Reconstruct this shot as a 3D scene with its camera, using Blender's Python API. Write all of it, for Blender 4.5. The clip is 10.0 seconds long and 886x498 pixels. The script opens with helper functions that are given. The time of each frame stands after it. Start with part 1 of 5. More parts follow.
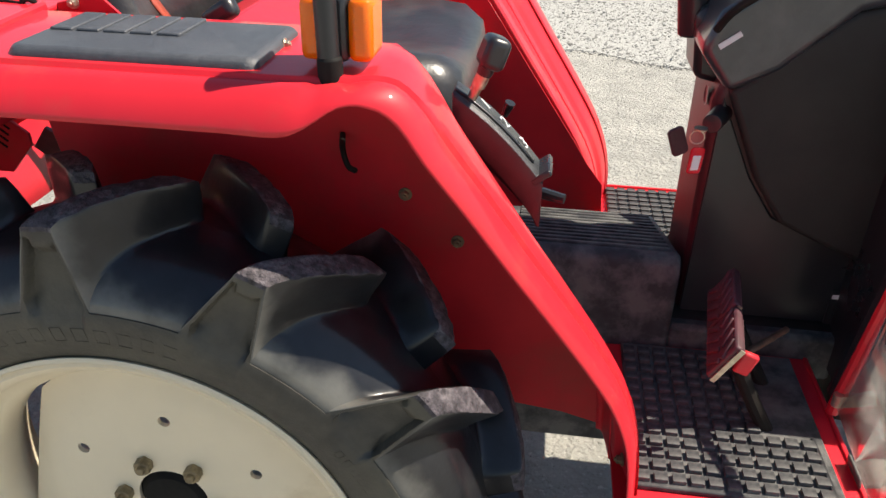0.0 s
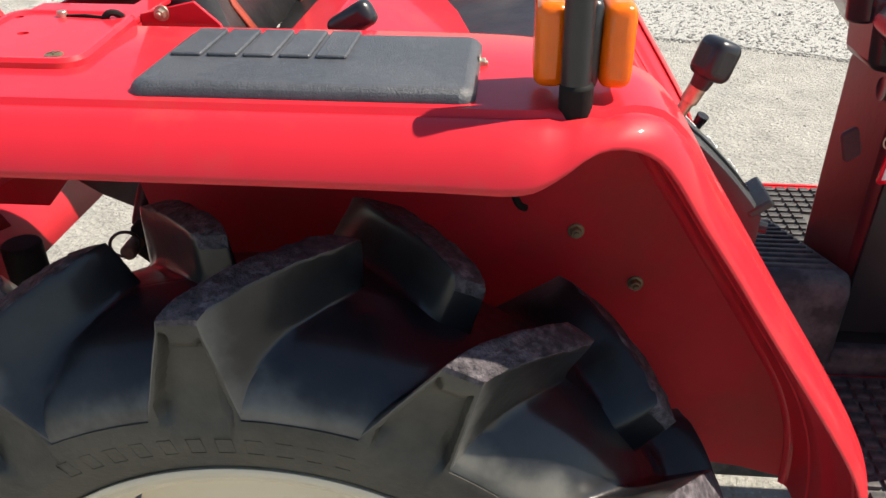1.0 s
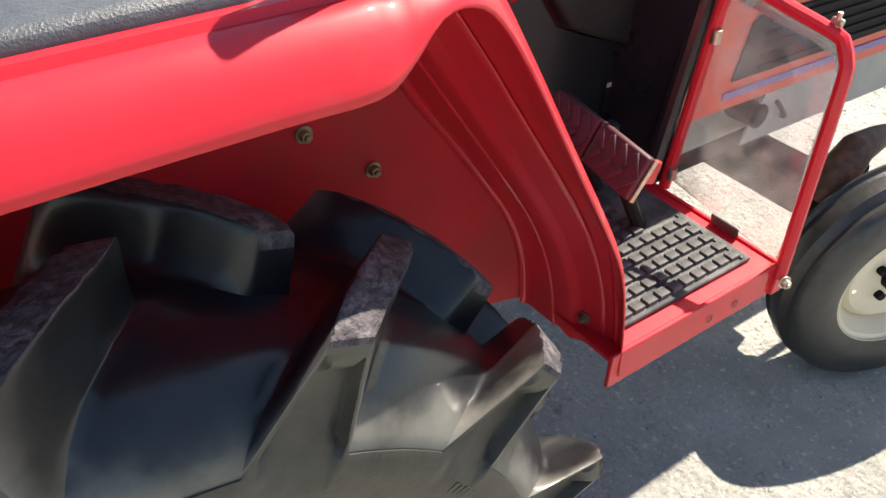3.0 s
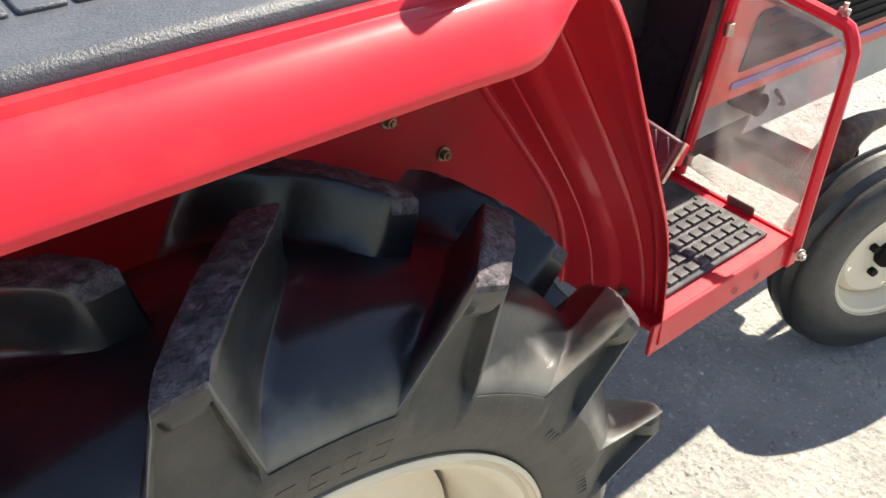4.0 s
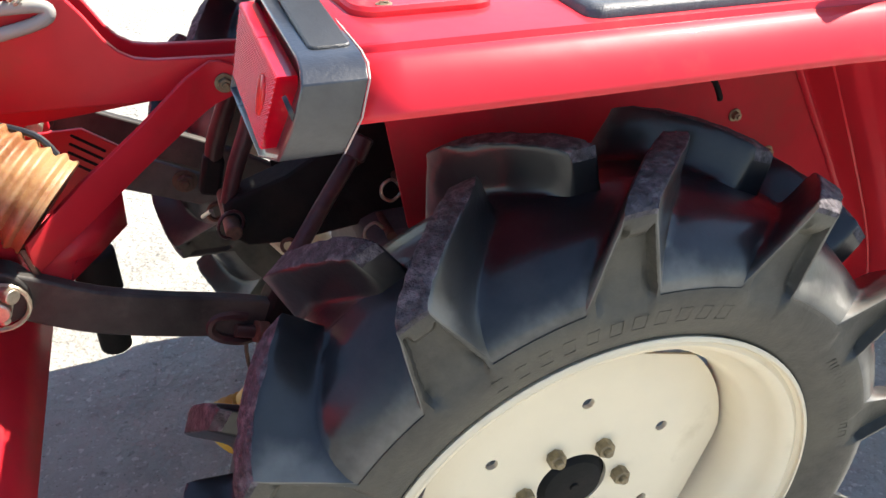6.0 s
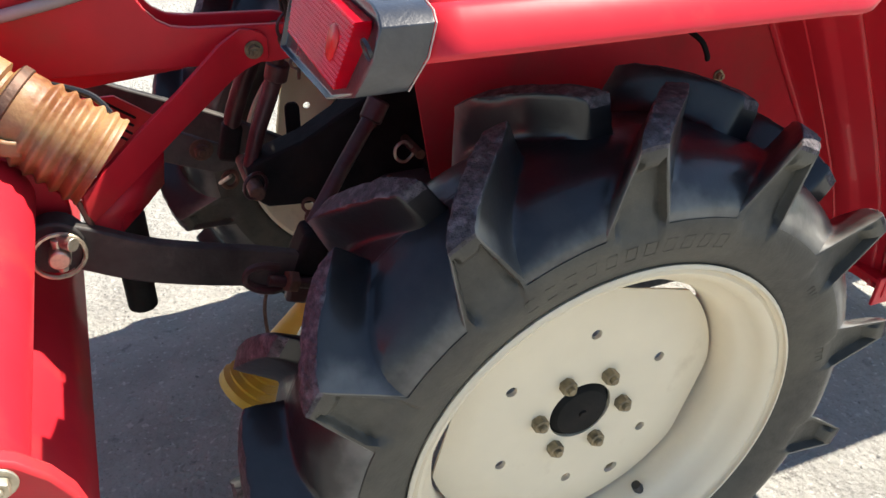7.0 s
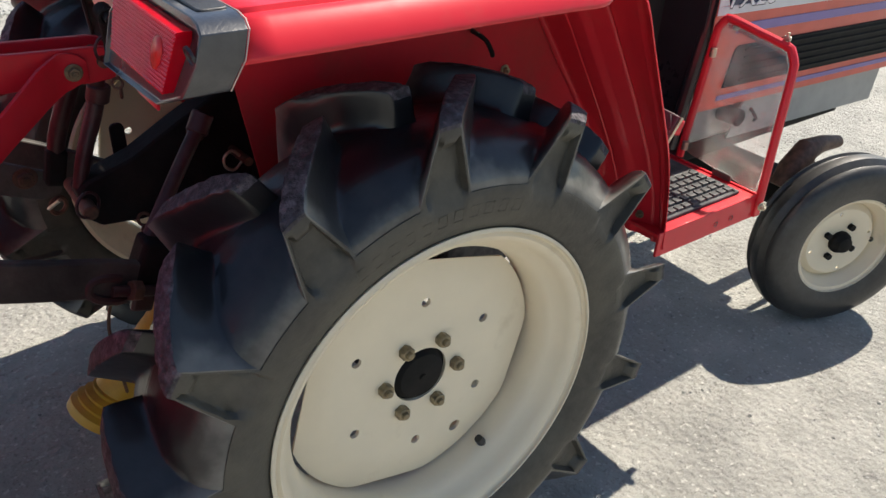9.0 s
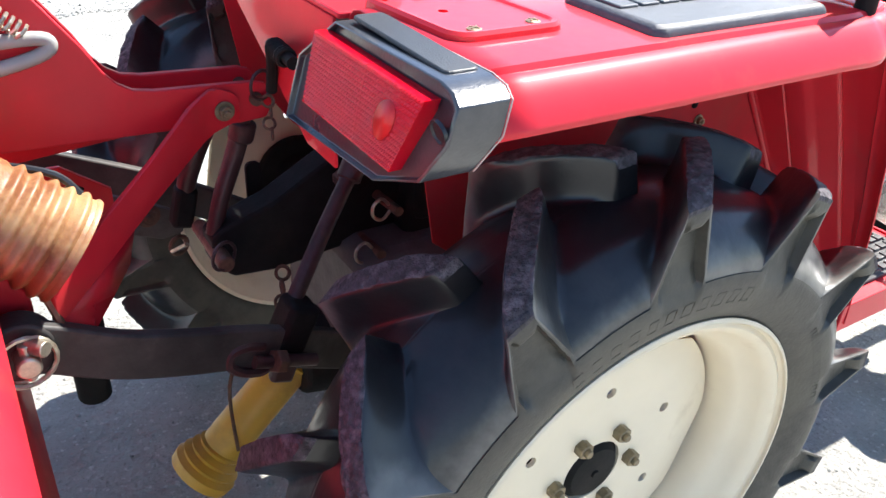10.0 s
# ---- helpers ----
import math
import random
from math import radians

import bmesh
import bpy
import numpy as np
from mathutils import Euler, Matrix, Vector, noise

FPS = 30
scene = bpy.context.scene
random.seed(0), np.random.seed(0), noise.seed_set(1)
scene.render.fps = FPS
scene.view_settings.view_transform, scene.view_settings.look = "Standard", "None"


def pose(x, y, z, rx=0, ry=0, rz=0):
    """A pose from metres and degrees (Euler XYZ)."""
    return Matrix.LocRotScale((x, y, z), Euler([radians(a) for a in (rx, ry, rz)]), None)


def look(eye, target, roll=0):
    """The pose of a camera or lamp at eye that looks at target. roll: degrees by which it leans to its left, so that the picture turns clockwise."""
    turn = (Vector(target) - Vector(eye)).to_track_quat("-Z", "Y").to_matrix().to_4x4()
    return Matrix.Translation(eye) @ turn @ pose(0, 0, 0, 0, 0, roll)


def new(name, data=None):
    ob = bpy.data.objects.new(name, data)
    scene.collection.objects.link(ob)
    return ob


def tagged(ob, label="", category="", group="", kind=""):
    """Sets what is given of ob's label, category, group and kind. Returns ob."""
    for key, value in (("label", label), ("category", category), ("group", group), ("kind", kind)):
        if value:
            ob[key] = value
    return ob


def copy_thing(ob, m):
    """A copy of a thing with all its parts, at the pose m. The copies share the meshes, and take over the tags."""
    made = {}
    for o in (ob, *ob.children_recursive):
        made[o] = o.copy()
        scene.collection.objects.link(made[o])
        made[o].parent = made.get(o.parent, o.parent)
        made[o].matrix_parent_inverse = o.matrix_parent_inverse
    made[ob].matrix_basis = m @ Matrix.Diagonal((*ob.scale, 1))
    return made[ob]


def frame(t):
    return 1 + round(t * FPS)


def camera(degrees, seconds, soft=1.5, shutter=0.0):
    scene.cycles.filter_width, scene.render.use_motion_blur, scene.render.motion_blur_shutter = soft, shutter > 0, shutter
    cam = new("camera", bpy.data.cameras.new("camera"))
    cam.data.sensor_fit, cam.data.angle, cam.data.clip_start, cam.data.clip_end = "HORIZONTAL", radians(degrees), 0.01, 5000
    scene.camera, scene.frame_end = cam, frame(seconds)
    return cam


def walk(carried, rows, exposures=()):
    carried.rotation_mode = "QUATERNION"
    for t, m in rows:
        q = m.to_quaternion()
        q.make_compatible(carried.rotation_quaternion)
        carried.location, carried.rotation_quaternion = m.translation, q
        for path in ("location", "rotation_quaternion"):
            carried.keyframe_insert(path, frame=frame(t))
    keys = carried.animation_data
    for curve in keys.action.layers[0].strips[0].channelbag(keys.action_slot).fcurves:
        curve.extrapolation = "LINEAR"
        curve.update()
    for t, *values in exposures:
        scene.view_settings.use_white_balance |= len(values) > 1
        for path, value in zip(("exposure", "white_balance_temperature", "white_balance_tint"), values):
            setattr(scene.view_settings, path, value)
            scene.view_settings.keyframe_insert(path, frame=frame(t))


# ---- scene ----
cam = camera(58.8, 10.0)
PATH = [
    (0, (0.411, -0.655, 1.192), (0.19, 1.077, 0.216), 1.3),
    (0.5, (0.274, -0.61, 1.198), (-0.027, 1.113, 0.229), 0.5),
    (1, (0.188, -0.505, 1.174), (0.045, 1.206, 0.148), -0.2),
    (1.5, (0.086, -0.447, 1.145), (0.429, 1.183, 0.037), 0.0),
    (2, (0.018, -0.43, 1.15), (0.767, 1.014, -0.014), 1.1),
    (2.5, (0.052, -0.378, 1.133), (0.892, 0.932, -0.123), 1.2),
    (4, (-0.086, -0.36, 1.142), (0.889, 0.881, -0.087), 0.5),
    (4.5, (-0.159, -0.397, 1.159), (0.721, 0.987, 0.013), 1.6),
    (5, (-0.214, -0.476, 1.161), (0.467, 1.051, 0.062), 1.9),
    (5.5, (-0.276, -0.529, 1.17), (0.259, 1.071, 0.095), 1.5),
    (6, (-0.361, -0.538, 1.17), (0.216, 1.035, 0.079), 1.1),
    (7.5, (-0.485, -0.67, 1.159), (0.21, 0.84, 0.046), 2.3),
    (8, (-0.49, -0.742, 1.149), (0.213, 0.726, -0.013), 1.7),
    (8.5, (-0.477, -0.783, 1.161), (0.405, 0.617, 0.037), 2.2),
    (9, (-0.511, -0.714, 1.184), (0.527, 0.644, 0.146), 2.7),
    (9.5, (-0.597, -0.59, 1.19), (0.455, 0.769, 0.167), 3.3),
    (10, (-0.56, -0.473, 1.175), (0.396, 0.943, 0.136), 3.8),
]
walk(cam, [(t, look(eye, target, roll)) for t, eye, target, roll in PATH], exposures=[(0, 0.77, 7150, 10), (0.5, 0.73, 7150, 10), (1.2, 0.85, 7150, 10), (1.5, 1.12, 7150, 10), (2.0, 1.36, 7150, 10), (2.5, 1.33, 7150, 10), (4.0, 1.38, 7150, 10), (4.5, 1.56, 7050, 10), (5.0, 1.36, 7050, 10), (5.5, 1.53, 6950, 10), (6.0, 1.66, 6850, 10), (7.5, 0.99, 6900, 10), (8.5, 0.68, 7050, 10), (9.0, 0.73, 6900, 10), (9.5, 0.83, 6500, 10), (10, 1.70, 6300, 10)])

# ---- world, sun ----
world = bpy.data.worlds.new("sky")
scene.world = world
world.use_nodes = True
SUN = Vector((0.74, 0.175, 1.0)).normalized()
_nt = world.node_tree
_sky = _nt.nodes.new("ShaderNodeTexSky")
_sky.sky_type = "NISHITA"
_sky.sun_disc = False
_sky.dust_density, _sky.ozone_density = 0.25, 2.0
_sky.sun_elevation = math.asin(SUN.z)
_sky.sun_rotation = math.atan2(SUN.x, SUN.y)
_bg = _nt.nodes["Background"]
_bg.inputs["Strength"].default_value = 0.086
_nt.links.new(_sky.outputs["Color"], _bg.inputs["Color"])
_sun = bpy.data.lights.new("sun", "SUN")
_sun.energy, _sun.angle, _sun.color = 5.0, radians(0.53), (1.0, 0.95, 0.87)
sun = new("sun", _sun)
sun.matrix_world = look((0, 0, 0), tuple(-SUN))
sun.location = (4, 3, 8)

# ---- materials ----
def mat(name, col, rough=0.5, metal=0.0, var=0.12, scale=25.0, bump=0.0, bscale=300.0, coat=0.0, dirt=None, dscale=5.0, damt=0.5, dlow=0.5, rvar=0.1, **extra):
    """A procedural surface: grain, large stains, roughness wear and fine relief."""
    m = bpy.data.materials.new(name)
    m.use_nodes = True
    nt = m.node_tree
    b = nt.nodes["Principled BSDF"]
    tc = nt.nodes.new("ShaderNodeTexCoord")

    def noise_tex(s, detail=4.0, r=0.55):
        n = nt.nodes.new("ShaderNodeTexNoise")
        n.inputs["Scale"].default_value, n.inputs["Detail"].default_value, n.inputs["Roughness"].default_value = s, detail, r
        nt.links.new(tc.outputs["Object"], n.inputs["Vector"])
        return n.outputs["Fac"]

    def ramp(src, lo, hi):
        r = nt.nodes.new("ShaderNodeMapRange")
        r.inputs["From Min"].default_value, r.inputs["From Max"].default_value = lo, hi
        nt.links.new(src, r.inputs["Value"])
        return r.outputs["Result"]

    def mix(fac, a, c):
        x = nt.nodes.new("ShaderNodeMix")
        x.data_type = "RGBA"
        for sock, v in ((x.inputs[0], fac), (x.inputs[6], a), (x.inputs[7], c)):
            if isinstance(v, bpy.types.NodeSocket):
                nt.links.new(v, sock)
            else:
                sock.default_value = v if not isinstance(v, tuple) else (*v, 1.0)
        return x.outputs[2]

    lo = tuple(max(0.0, c * (1 - var)) for c in col)
    hi = tuple(min(1.0, c * (1 + var)) for c in col)
    grain = noise_tex(scale)
    color = mix(ramp(grain, 0.3, 0.7), lo, hi)
    big = noise_tex(dscale, 6.0, 0.65)
    if dirt is not None:
        f = nt.nodes.new("ShaderNodeMath")
        f.operation = "MULTIPLY"
        f.inputs[1].default_value = damt
        nt.links.new(ramp(big, dlow, dlow + 0.18), f.inputs[0])
        color = mix(f.outputs[0], color, dirt)
    nt.links.new(color, b.inputs["Base Color"])
    rr = nt.nodes.new("ShaderNodeMapRange")
    rr.inputs["To Min"].default_value, rr.inputs["To Max"].default_value = max(0.02, rough - rvar), min(1.0, rough + rvar)
    nt.links.new(big, rr.inputs["Value"])
    nt.links.new(rr.outputs["Result"], b.inputs["Roughness"])
    b.inputs["Metallic"].default_value = metal
    b.inputs["Coat Weight"].default_value = coat
    b.inputs["Coat Roughness"].default_value = 0.06
    for key, v in extra.items():
        b.inputs[key.replace("_", " ")].default_value = v
    if bump:
        bn = nt.nodes.new("ShaderNodeBump")
        bn.inputs["Strength"].default_value = 1.0
        bn.inputs["Distance"].default_value = bump
        nt.links.new(noise_tex(bscale, 3.0, 0.6), bn.inputs["Height"])
        nt.links.new(bn.outputs["Normal"], b.inputs["Normal"])
    return m


RED = mat("red_paint", (0.65, 0.021, 0.035), 0.45, var=0.05, scale=9, coat=0.45, Specular_IOR_Level=0.16, Coat_Roughness=0.05, bump=0.0004, bscale=14, dirt=(0.5, 0.07, 0.055), dscale=16, damt=0.35, dlow=0.55)
# matte, somewhat darker red than RED, blotched at random
RED_DULL = mat("dull_red_paint", (0.54, 0.018, 0.030), 0.62, var=0.12, scale=9, Specular_IOR_Level=0.2, bump=0.0004, bscale=40, dirt=(0.26, 0.05, 0.04), dscale=7, damt=0.5, dlow=0.48)
RED_TILLER = mat("red_implement_paint", (0.56, 0.016, 0.03), 0.45, var=0.08, scale=14, coat=0.08, Specular_IOR_Level=0.3, bump=0.0004, bscale=30, dirt=(0.34, 0.05, 0.035), dscale=8, damt=0.5, dlow=0.52)
RUBBER = mat("tyre_rubber", (0.0095, 0.010, 0.0125), 0.40, coat=0.4, Coat_Roughness=0.16, Specular_IOR_Level=0.36, var=0.3, scale=40, bump=0.0006, bscale=60, dirt=(0.042, 0.040, 0.038), dscale=8, damt=0.4, dlow=0.56, rvar=0.14)
def shoulder_dust(m, col, amount):
    """Dried dust on the outer shoulders of a tyre built round y = 0.0105."""
    nt = m.node_tree
    b = nt.nodes["Principled BSDF"]
    src = b.inputs["Base Color"].links[0].from_socket
    tc, sep = nt.nodes.new("ShaderNodeTexCoord"), nt.nodes.new("ShaderNodeSeparateXYZ")
    nt.links.new(tc.outputs["Object"], sep.inputs[0])
    n = nt.nodes.new("ShaderNodeTexNoise")
    n.inputs["Scale"].default_value, n.inputs["Detail"].default_value = 14, 5
    nt.links.new(tc.outputs["Object"], n.inputs["Vector"])
    def op(kind, x, y):
        q = nt.nodes.new("ShaderNodeMath")
        q.operation = kind
        for sock, v in zip(q.inputs, (x, y)):
            if isinstance(v, bpy.types.NodeSocket):
                nt.links.new(v, sock)
            else:
                sock.default_value = v
        return q.outputs[0]
    out = op("ADD", op("ABSOLUTE", op("SUBTRACT", sep.outputs[1], 0.0105), 0.0), op("MULTIPLY", op("SUBTRACT", n.outputs["Fac"], 0.5), 0.06))
    r = nt.nodes.new("ShaderNodeMapRange")
    r.interpolation_type = "SMOOTHSTEP"
    r.inputs["From Min"].default_value, r.inputs["From Max"].default_value, r.inputs["To Max"].default_value = 0.080, 0.108, amount
    nt.links.new(out, r.inputs["Value"])
    x = nt.nodes.new("ShaderNodeMix")
    x.data_type = "RGBA"
    x.inputs[7].default_value = (*col, 1)
    nt.links.new(r.outputs["Result"], x.inputs[0])
    nt.links.new(src, x.inputs[6])
    nt.links.new(x.outputs[2], b.inputs["Base Color"])
shoulder_dust(RUBBER, (0.185, 0.18, 0.162), 0.8)
RUBBER_WORN = mat("worn_lug_rubber", (0.055, 0.046, 0.054), 0.78, var=0.6, scale=120, bump=0.005, bscale=130, dirt=(0.17, 0.15, 0.16), dscale=60, damt=0.65, dlow=0.5)
RUBBER_OLD = mat("tyre_sidewall_rubber", (0.040, 0.037, 0.031), 0.52, var=0.25, scale=60, bump=0.0005, bscale=220, dirt=(0.098, 0.089, 0.066), dscale=6, damt=0.6, dlow=0.42)
RUBBER_FRONT = mat("front_tyre_rubber", (0.020, 0.020, 0.020), 0.5, coat=0.3, Coat_Roughness=0.25, var=0.3, scale=50, bump=0.0006, bscale=160, dirt=(0.075, 0.07, 0.06), dscale=7, damt=0.5, dlow=0.5)
MAT_RUBBER = mat("floor_mat_rubber", (0.035, 0.036, 0.039), 0.78, var=0.25, scale=50, bump=0.0003, bscale=400, dirt=(0.17, 0.168, 0.16), dscale=18, damt=0.6, dlow=0.42)
CREAM = mat("cream_wheel_paint", (0.77, 0.67, 0.50), 0.42, var=0.03, scale=12, bump=0.0003, bscale=60, dirt=(0.42, 0.31, 0.17), dscale=10, damt=0.35, dlow=0.6)
PLASTIC = mat("black_grained_plastic", (0.028, 0.03, 0.034), 0.4, var=0.15, scale=80, bump=0.0005, bscale=700, dirt=(0.07, 0.07, 0.07), dscale=12, damt=0.3)
PAD = mat("dusty_black_pad", (0.062, 0.067, 0.077), 0.46, var=0.18, scale=160, bump=0.0006, bscale=650, dirt=(0.12, 0.125, 0.135), dscale=14, damt=0.3, dlow=0.46)
PLASTIC_S = mat("black_smooth_plastic", (0.02, 0.021, 0.024), 0.3, var=0.12, scale=30, bump=0.0001, bscale=300)
PANEL_GREY = mat("charcoal_panel", (0.020, 0.020, 0.019), 0.62, var=0.12, scale=20, bump=0.0004, bscale=500, dirt=(0.05, 0.047, 0.04), dscale=6, damt=0.3, Specular_IOR_Level=0.3)
BLACK_IRON = mat("black_painted_iron", (0.014, 0.0135, 0.013), 0.66, Specular_IOR_Level=0.12, var=0.25, scale=30, bump=0.0008, bscale=90, dirt=(0.034, 0.027, 0.022), dscale=12, damt=0.5, dlow=0.52)
# dusty link iron, with fill light on its faces lightened into the colour
LINK_IRON = mat("dusty_lightened_iron", (0.035, 0.032, 0.030), 0.55, var=0.3, scale=30, bump=0.0008, bscale=90, dirt=(0.13, 0.115, 0.10), dscale=7, damt=0.55, dlow=0.48, Specular_IOR_Level=0.35)
GREY_IRON = mat("grey_cast_iron", (0.085, 0.08, 0.075), 0.6, var=0.25, scale=30, bump=0.0012, bscale=80, dirt=(0.045, 0.04, 0.035), dscale=10, damt=0.6)
STEEL = mat("zinc_steel", (0.55, 0.5, 0.4), 0.38, metal=0.85, var=0.2, scale=120, bump=0.0003, bscale=400, dirt=(0.3, 0.2, 0.1), dscale=40, damt=0.5)
# red body paint of the column, its shade darkened into the colour
COLUMN = mat("shaded_red_paint", (0.09, 0.013, 0.018), 0.4, var=0.2, scale=12, bump=0.0003, bscale=60, dirt=(0.03, 0.02, 0.02), dscale=6)
PEDAL = mat("maroon_rubber", (0.085, 0.026, 0.034), 0.5, var=0.25, scale=60, bump=0.0004, bscale=200, dirt=(0.03, 0.022, 0.022), dscale=20)
NUT = mat("brown_zinc_nut", (0.26, 0.21, 0.13), 0.45, metal=0.6, var=0.3, scale=90, bump=0.0005, bscale=300, dirt=(0.07, 0.05, 0.03), dscale=60, damt=0.6)
RUST = mat("rusty_steel", (0.14, 0.075, 0.05), 0.6, metal=0.35, var=0.4, scale=60, bump=0.001, bscale=150, dirt=(0.05, 0.035, 0.03), dscale=20, damt=0.6)
LINK_PAINT = mat("dark_maroon_link_paint", (0.045, 0.018, 0.02), 0.42, var=0.3, scale=30, bump=0.0006, bscale=90, dirt=(0.09, 0.055, 0.045), dscale=25, damt=0.5)
AMBER = mat("amber_lens", (0.92, 0.17, 0.005), 0.2, var=0.05, scale=40, bump=0.0004, bscale=90, Subsurface_Weight=0.35, Subsurface_Radius=(0.03, 0.012, 0.002))
REDLENS = mat("red_lens", (0.78, 0.004, 0.024), 0.10, var=0.08, scale=60, rvar=0.05, Transmission_Weight=0.25, Subsurface_Weight=0.4, Subsurface_Radius=(0.03, 0.001, 0.002), Specular_IOR_Level=0.5)
BULB = mat("orange_red_lens", (0.66, 0.014, 0.018), 0.4, var=0.15, scale=60, Subsurface_Weight=0.3, Subsurface_Radius=(0.03, 0.004, 0.002))
LAMPCASE = mat("lamp_case_plastic", (0.026, 0.029, 0.037), 0.3, coat=0.7, Coat_Roughness=0.12, var=0.15, scale=30, bump=0.0003, bscale=250, dirt=(0.1, 0.1, 0.1), dscale=14, damt=0.3)
ORANGE = mat("orange_boot", (0.46, 0.285, 0.135), 0.5, var=0.35, scale=16, bump=0.0006, bscale=200, dirt=(0.16, 0.045, 0.012), dscale=8, damt=0.92, dlow=0.36, Subsurface_Weight=0.15, Subsurface_Radius=(0.03, 0.012, 0.003))
YELLOW = mat("yellow_guard", (0.5, 0.29, 0.03), 0.45, var=0.1, scale=14, dirt=(0.22, 0.13, 0.03), dscale=12, damt=0.5)
SEAT = mat("black_vinyl", (0.024, 0.024, 0.026), 0.36, var=0.2, scale=35, bump=0.0008, bscale=60, dirt=(0.08, 0.075, 0.07), dscale=7, damt=0.4)
SEAT_STRIPE = mat("orange_red_vinyl", (0.38, 0.07, 0.04), 0.4, var=0.2, scale=35, bump=0.0008, bscale=60)
WHITE = mat("white_print", (0.75, 0.75, 0.75), 0.5, var=0.05)
PALE_SEAM = mat("pale_seam", (0.48, 0.38, 0.35), 0.6, var=0.2, scale=60)
SILVER = mat("silver_decal", (0.62, 0.62, 0.63), 0.35, var=0.04)
PURPLE = mat("violet_stripe", (0.19, 0.13, 0.34), 0.4, var=0.06)
CORAL = mat("coral_stripe", (0.62, 0.09, 0.055), 0.4, var=0.06)
NAVY = mat("navy_decal", (0.03, 0.04, 0.09), 0.35, var=0.08)
ENGINE = mat("grey_engine_paint", (0.33, 0.33, 0.31), 0.5, var=0.1, scale=18, dirt=(0.2, 0.19, 0.17), dscale=6, damt=0.5)

def concrete():
    m = mat("worn_concrete", (0.40, 0.39, 0.352), 0.85, var=0.18, scale=7, dirt=(0.27, 0.265, 0.245), dscale=2.2, damt=0.55, dlow=0.5, rvar=0.05)
    nt = m.node_tree
    b = nt.nodes["Principled BSDF"]
    tc = nt.nodes.new("ShaderNodeTexCoord")
    src = b.inputs["Base Color"].links[0].from_socket

    def tex(kind, s, **kw):
        n = nt.nodes.new(kind)
        n.inputs["Scale"].default_value = s
        for k, v in kw.items():
            if k == "feature":
                n.feature = v
            else:
                n.inputs[k].default_value = v
        nt.links.new(tc.outputs["Object"], n.inputs["Vector"])
        return n

    def layer(fac, lo, hi, col, amt):
        nonlocal src
        r = nt.nodes.new("ShaderNodeMapRange")
        r.inputs["From Min"].default_value, r.inputs["From Max"].default_value = lo, hi
        r.inputs["To Max"].default_value = amt
        nt.links.new(fac, r.inputs["Value"])
        x = nt.nodes.new("ShaderNodeMix")
        x.data_type = "RGBA"
        x.inputs[7].default_value = (*col, 1)
        nt.links.new(r.outputs["Result"], x.inputs[0])
        nt.links.new(src, x.inputs[6])
        src = x.outputs[2]
    layer(tex("ShaderNodeTexNoise", 150, Detail=3).outputs["Fac"], 0.58, 0.72, (0.2, 0.19, 0.18), 0.5)
    layer(tex("ShaderNodeTexNoise", 70, Detail=2).outputs["Fac"], 0.61, 0.70, (0.66, 0.64, 0.58), 0.7)
    layer(tex("ShaderNodeTexVoronoi", 42).outputs["Distance"], 0.16, 0.1, (0.58, 0.56, 0.52), 0.5)
    layer(tex("ShaderNodeTexNoise", 22, Detail=6, Roughness=0.7).outputs["Fac"], 0.6, 0.68, (0.16, 0.15, 0.14), 0.6)
    layer(tex("ShaderNodeTexVoronoi", 55, Randomness=1.0).outputs["Distance"], 0.10, 0.05, (0.1, 0.095, 0.09), 0.6)
    nt.links.new(src, b.inputs["Base Color"])
    last = None
    for kind, size, depth in (("ShaderNodeTexNoise", 120, 0.010), ("ShaderNodeTexVoronoi", 60, 0.006), ("ShaderNodeTexNoise", 26, 0.009)):
        bn = nt.nodes.new("ShaderNodeBump")
        bn.inputs["Distance"].default_value = depth
        n = tex(kind, size, Detail=5, Roughness=0.7) if kind == "ShaderNodeTexNoise" else tex(kind, size)
        nt.links.new(n.outputs["Fac"] if kind == "ShaderNodeTexNoise" else n.outputs["Distance"], bn.inputs["Height"])
        if last:
            nt.links.new(last, bn.inputs["Normal"])
        last = bn.outputs["Normal"]
    nt.links.new(last, b.inputs["Normal"])
    return m
CONCRETE = concrete()

def stone_mat():
    m = mat("grey_gravel", (0.30, 0.298, 0.28), 0.85, var=0.3, scale=160, bump=0.004, bscale=170)
    nt = m.node_tree
    b = nt.nodes["Principled BSDF"]
    src = b.inputs["Base Color"].links[0].from_socket
    g = nt.nodes.new("ShaderNodeNewGeometry")
    r = nt.nodes.new("ShaderNodeMapRange")
    r.inputs["To Min"].default_value, r.inputs["To Max"].default_value = 0.62, 1.35
    nt.links.new(g.outputs["Random Per Island"], r.inputs["Value"])
    x = nt.nodes.new("ShaderNodeVectorMath")
    x.operation = "SCALE"
    nt.links.new(src, x.inputs[0])
    nt.links.new(r.outputs["Result"], x.inputs["Scale"])
    nt.links.new(x.outputs[0], b.inputs["Base Color"])
    return m
GRAVEL = stone_mat()

